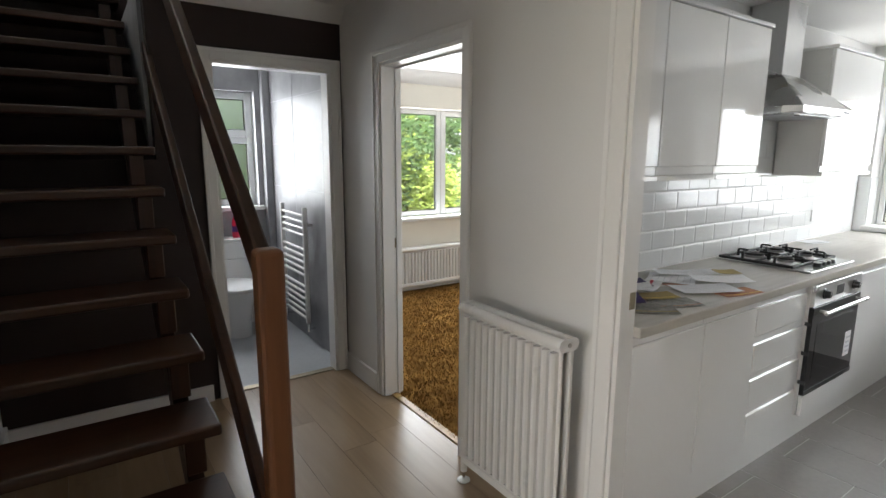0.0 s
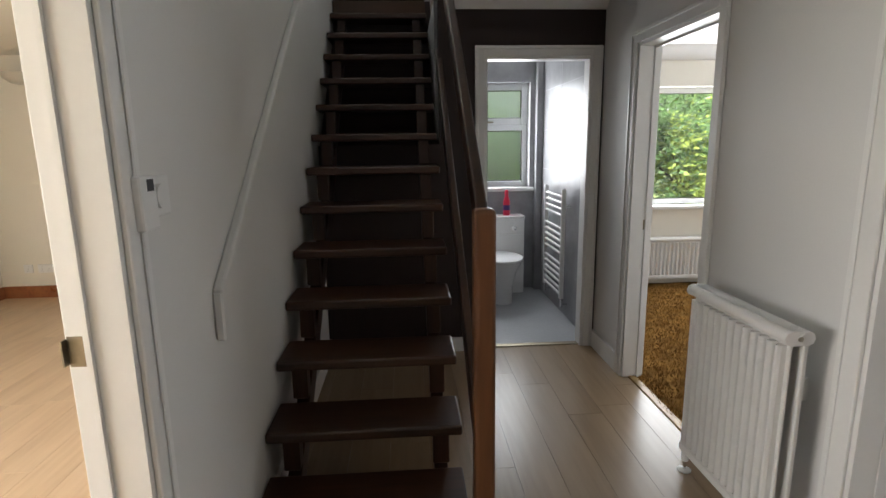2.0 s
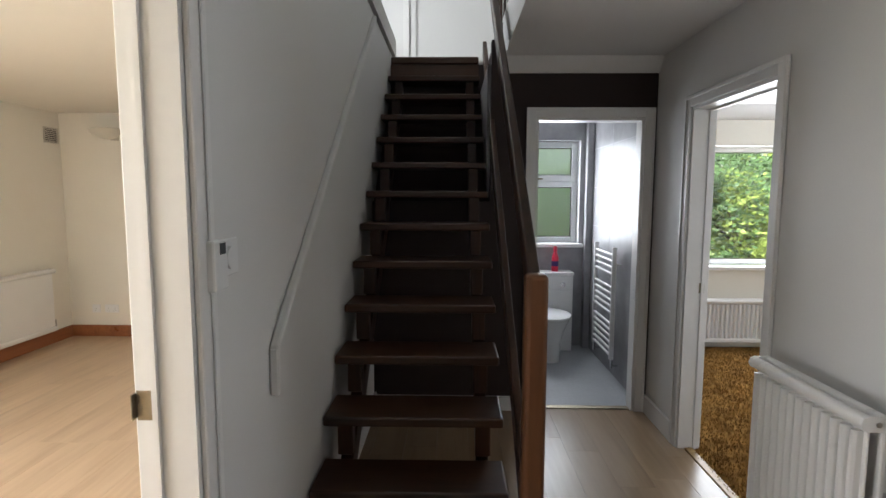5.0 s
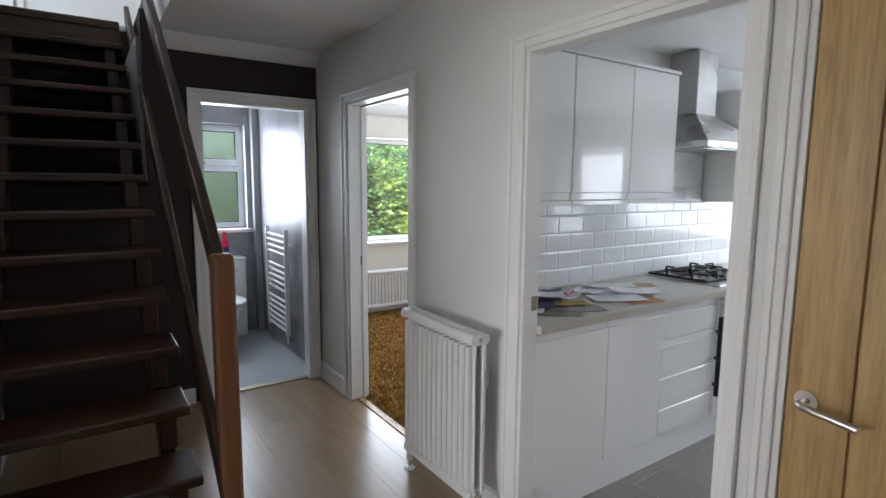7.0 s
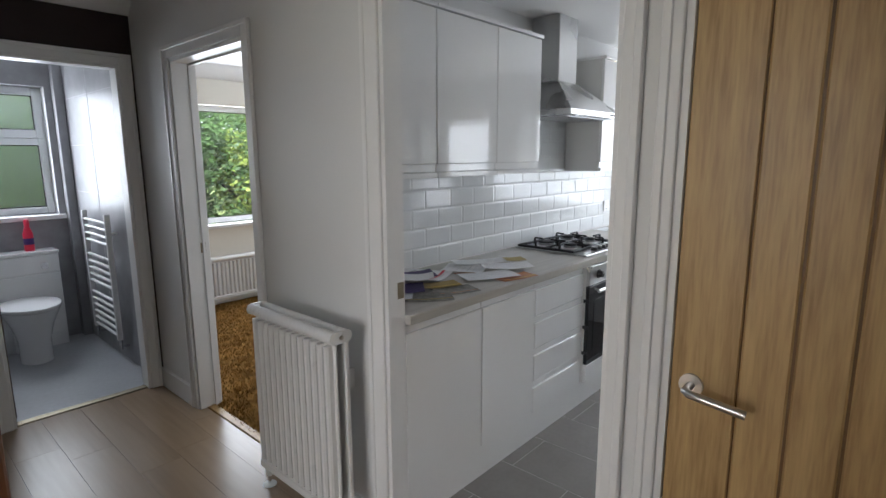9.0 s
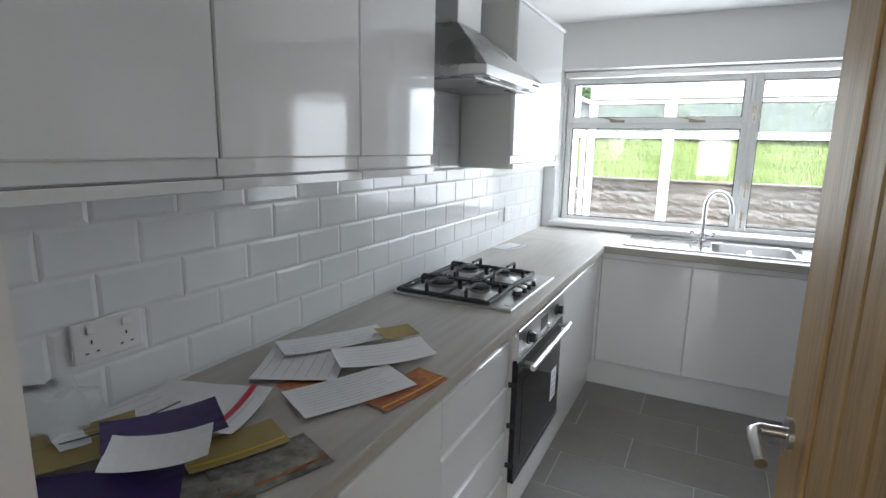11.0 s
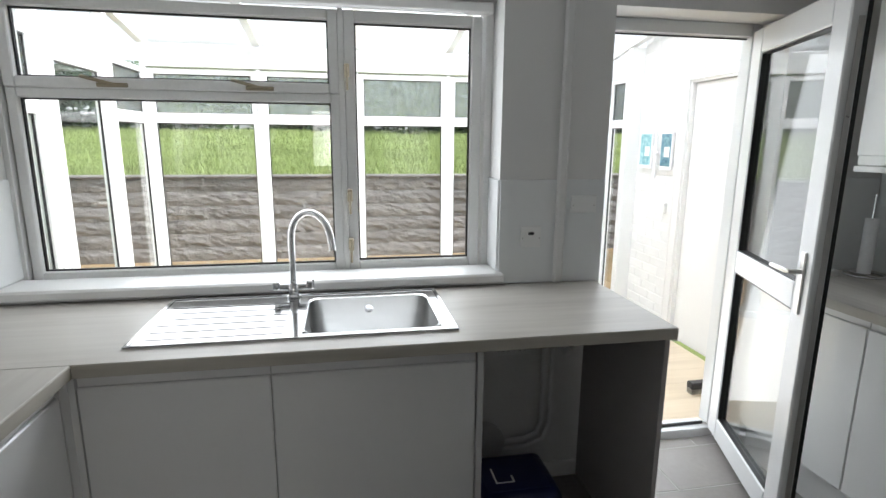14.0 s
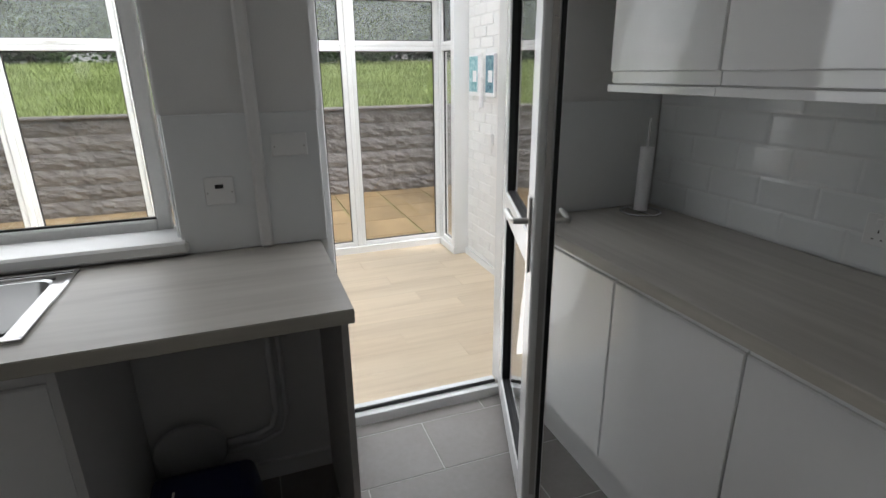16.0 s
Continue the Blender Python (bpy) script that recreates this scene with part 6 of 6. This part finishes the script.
paper("leaflet", "green and white leaflet sticking out of the post", 2.70, 2.09, 0.22, 0.11, -12, 0.034, M_PAPER, 0.008, 4, 17, M_SHED)
paper("leaflet", "purple glossy leaflet in the pile of post", 2.71, 1.965, 0.20, 0.13, -30, 0.044, M_PURPLE, 0.010, 0, 10)
paper("envelope", "folded white envelope on top of the post", 2.645, 1.885, 0.16, 0.10, -45, 0.058, M_PAPER, 0.012, 0, 13)
paper("leaflet", "white leaflet lying in the worktop corner", 5.00, 2.12, 0.20, 0.12, -12, 0.0015, M_PAPER, 0.003, 4, 18, M_SHED)
bag = bmesh.new()
bmesh.ops.create_icosphere(bag, subdivisions=3, radius=1.0)
for v in bag.verts:
    k = 1.0 + 0.45 * noise.noise(v.co * 2.3) + 0.15 * noise.noise(v.co * 6.0)
    v.co = Vector((v.co.x * 0.10 * k + 2.60, v.co.y * 0.045 * k + 2.15, max(0.0, (v.co.z * k + 0.75)) * 0.075 + CT + 0.001))
bg_ = solid("plastic_bag", bag, M_CLEAR, "crumpled clear plastic bag behind the post", "bag", smooth=True)
bg_.visible_shadow = False
# ---- pieces: planks, tiles, bricks, slabs ----
def planks(parent, x0, x1, y0, y1, w, ln, top, material, seed):
    r = random.Random(seed)
    for k in range(int(math.ceil((x1 - x0) / w))):
        a, b = x0 + k * w, min(x0 + (k + 1) * w, x1)
        y = y0 - r.uniform(0, ln)
        me = {}
        while y < y1:
            c, d = max(y, y0), min(y + ln, y1)
            if d - c > 0.02:
                key = round(d - c, 4)
                if key not in me:
                    me[key] = to_mesh("plank", box(-(b - a) / 2 + 0.0004, (b - a) / 2 - 0.0004, -(d - c) / 2 + 0.0004, (d - c) / 2 - 0.0004, -0.011, 0, 0.0004), material)
                piece("plank", me[key], parent, ((a + b) / 2, (c + d) / 2, top))
            y += ln


planks(floor_hall, 0.282, 2.335, -2.0, BY + 0.04, 0.192, 1.26, 0.0, M_LAM, 1)
planks(floor_living, -3.10, 0.28, -2.2, 5.75, 0.192, 1.26, 0.0, M_LAM2, 2)
planks(floor_cons, 6.197, CX - 0.05, -1.56, 2.43, 0.192, 1.26, CZ, M_LAMLIT, 6)


def wall_tiles(parent, axis, f, s, a0, a1, z0, z1, shift=0.0):
    """Bevelled 200 x 100 mm tiles in half bond, proud of the plane f."""
    g, t = 0.002, 0.0085
    cache = {}
    row = 0
    z = z0
    while z < z1 - 0.005:
        h = min(0.1, z1 - z)
        a = a0 - (0.1 if row % 2 else 0.0) - shift
        while a < a1:
            u, v = max(a, a0), min(a + 0.2, a1)
            if v - u > 0.012:
                key = (round(v - u, 4), round(h, 4))
                if key not in cache:
                    w2, h2, be = (v - u) / 2 - g / 2, h / 2 - g / 2, min(0.009, (v - u) / 4)
                    bm = bmesh.new()
                    ra = [bm.verts.new((p * w2, 0.0, q * h2)) for p, q in ((-1, -1), (1, -1), (1, 1), (-1, 1))]
                    rb_ = [bm.verts.new((p * w2, -0.007, q * h2)) for p, q in ((-1, -1), (1, -1), (1, 1), (-1, 1))]
                    rc = [bm.verts.new((p * (w2 - be), -t, q * (h2 - be))) for p, q in ((-1, -1), (1, -1), (1, 1), (-1, 1))]
                    for lo_, hi_ in ((ra, rb_), (rb_, rc)):
                        for k in range(4):
                            bm.faces.new((lo_[k], lo_[(k + 1) % 4], hi_[(k + 1) % 4], hi_[k]))
                    bm.faces.new(rc)
                    cache[key] = to_mesh("tile", bm, M_TILE)
                piece("tile", cache[key], parent, ((u + v) / 2, f, z + h / 2), 0.0 if s < 0 else 180.0)
            a += 0.2
        z += 0.1
        row += 1


for wl_, y0, y1, a0, a1, z1 in ((wall_tiled, KY1 - 0.0064, KY1 - 0.0003, 2.425, KX1 - 0.01, 1.3778), (wall_tiled, KY1 - 0.0064, KY1 - 0.0003, 3.702, 4.483, 1.712), (wall_south, KY0 + 0.0003, KY0 + 0.0064, 3.4, KX1 - 0.01, 1.3778)):
    part("grout", box(a0, a1, y0, y1, 0.911 if z1 < 1.5 else 1.378, z1), M_GROUT, wl_)
wall_tiles(wall_tiled, 1, KY1, -1, 2.425, KX1 - 0.01, 0.9115, 1.3775, 0.07)
wall_tiles(wall_tiled, 1, KY1, -1, 3.702, 4.483, 1.3785, 1.71, 0.02)
wall_tiles(wall_south, 1, KY0, 1, 3.4, KX1 - 0.01, 0.9115, 1.3775, 0.05)

fx0, fy0 = 5.75, -0.462
cache = {}
for i in range(-12, 3):
    x0, x1 = max(fx0 + 0.3 * i, 2.36), min(fx0 + 0.3 * i + 0.3, 6.12)
    if x1 - x0 < 0.02:
        continue
    for j in range(-3, 7):
        y0 = fy0 + 0.6 * j + (0.3 if i % 2 else 0.0)
        y0, y1 = max(y0, KY0), min(y0 + 0.6, KY1)
        if y1 - y0 < 0.03:
            continue
        key = (round(x1 - x0, 3), round(y1 - y0, 3))
        if key not in cache:
            cache[key] = to_mesh("tile", box(-(x1 - x0) / 2 + 0.002, (x1 - x0) / 2 - 0.002, -(y1 - y0) / 2 + 0.002, (y1 - y0) / 2 - 0.002, -0.005, 0.0, 0.0008), M_FLOORTILE)
        piece("tile", cache[key], floor_kitchen, ((x0 + x1) / 2, (y0 + y1) / 2, 0.0))

br = [to_mesh("brick", box(-w / 2, w / 2, -0.004, 0.005, -0.0335, 0.0335, 0.0025), M_BRICKW) for w in (0.2125, 0.0995)]
for row in range(32):
    z = CZ + 0.035 + 0.075 * row
    for lo_, hi_ in ((7.66, 8.195),):
        x = hi_ - (0.1075 if row % 2 else 0.0)
        if row % 2:
            piece("brick", br[1], wall_brick, (hi_ - 0.052, -1.575, z))
        while x - 0.22 > lo_ - 0.03:
            piece("brick", br[0], wall_brick, (x - 0.1075, -1.575, z))
            x -= 0.2215

r = random.Random(8)
logs = []
for v in range(4):
    bm = bmesh.new()
    NXs, NZs = 26, 5
    gvs = [[bm.verts.new((-0.06 - 0.020 * math.sin(math.pi * j / NZs) - 0.022 * noise.noise(Vector((i * 0.45, j * 0.9, v * 9.1))), -0.6 + 1.2 * i / NXs, 0.184 * j / NZs)) for j in range(NZs + 1)] for i in range(NXs + 1)]
    for i in range(NXs):
        for j in range(NZs):
            bm.faces.new((gvs[i][j], gvs[i + 1][j], gvs[i + 1][j + 1], gvs[i][j + 1]))
    be = [bm.verts.new((0.06, y, z)) for y, z in ((-0.6, 0), (0.6, 0), (0.6, 0.184), (-0.6, 0.184))]
    bm.faces.new(be)
    bm.faces.new([gvs[i][NZs] for i in range(NXs + 1)] + [be[2], be[3]])
    bm.faces.new([gvs[i][0] for i in range(NXs, -1, -1)] + [be[0], be[1]])
    logs.append(to_mesh("concrete_log", bm, M_CONC))
for row in range(6):
    for k in range(13):
        piece("concrete_log", r.choice(logs), ret, (0.0, -6.5 + 1.2 * k + (0.0 if row % 2 else 0.02), row * 0.186))
part("coping", box(11.28, 11.50, -8, 9.5, gz + 6 * 0.186, gz + 6 * 0.186 + 0.03, 0.008), M_CONC, ret)
slab = to_mesh("slab", box(-0.295, 0.295, -0.295, 0.295, -0.035, 0.0, 0.006), M_PAVE)
for i in range(5):
    for j in range(-8, 12):
        piece("slab", slab, patio, (8.95 + 0.6 * i, 0.6 * j, gz + r.uniform(-0.003, 0.003)))
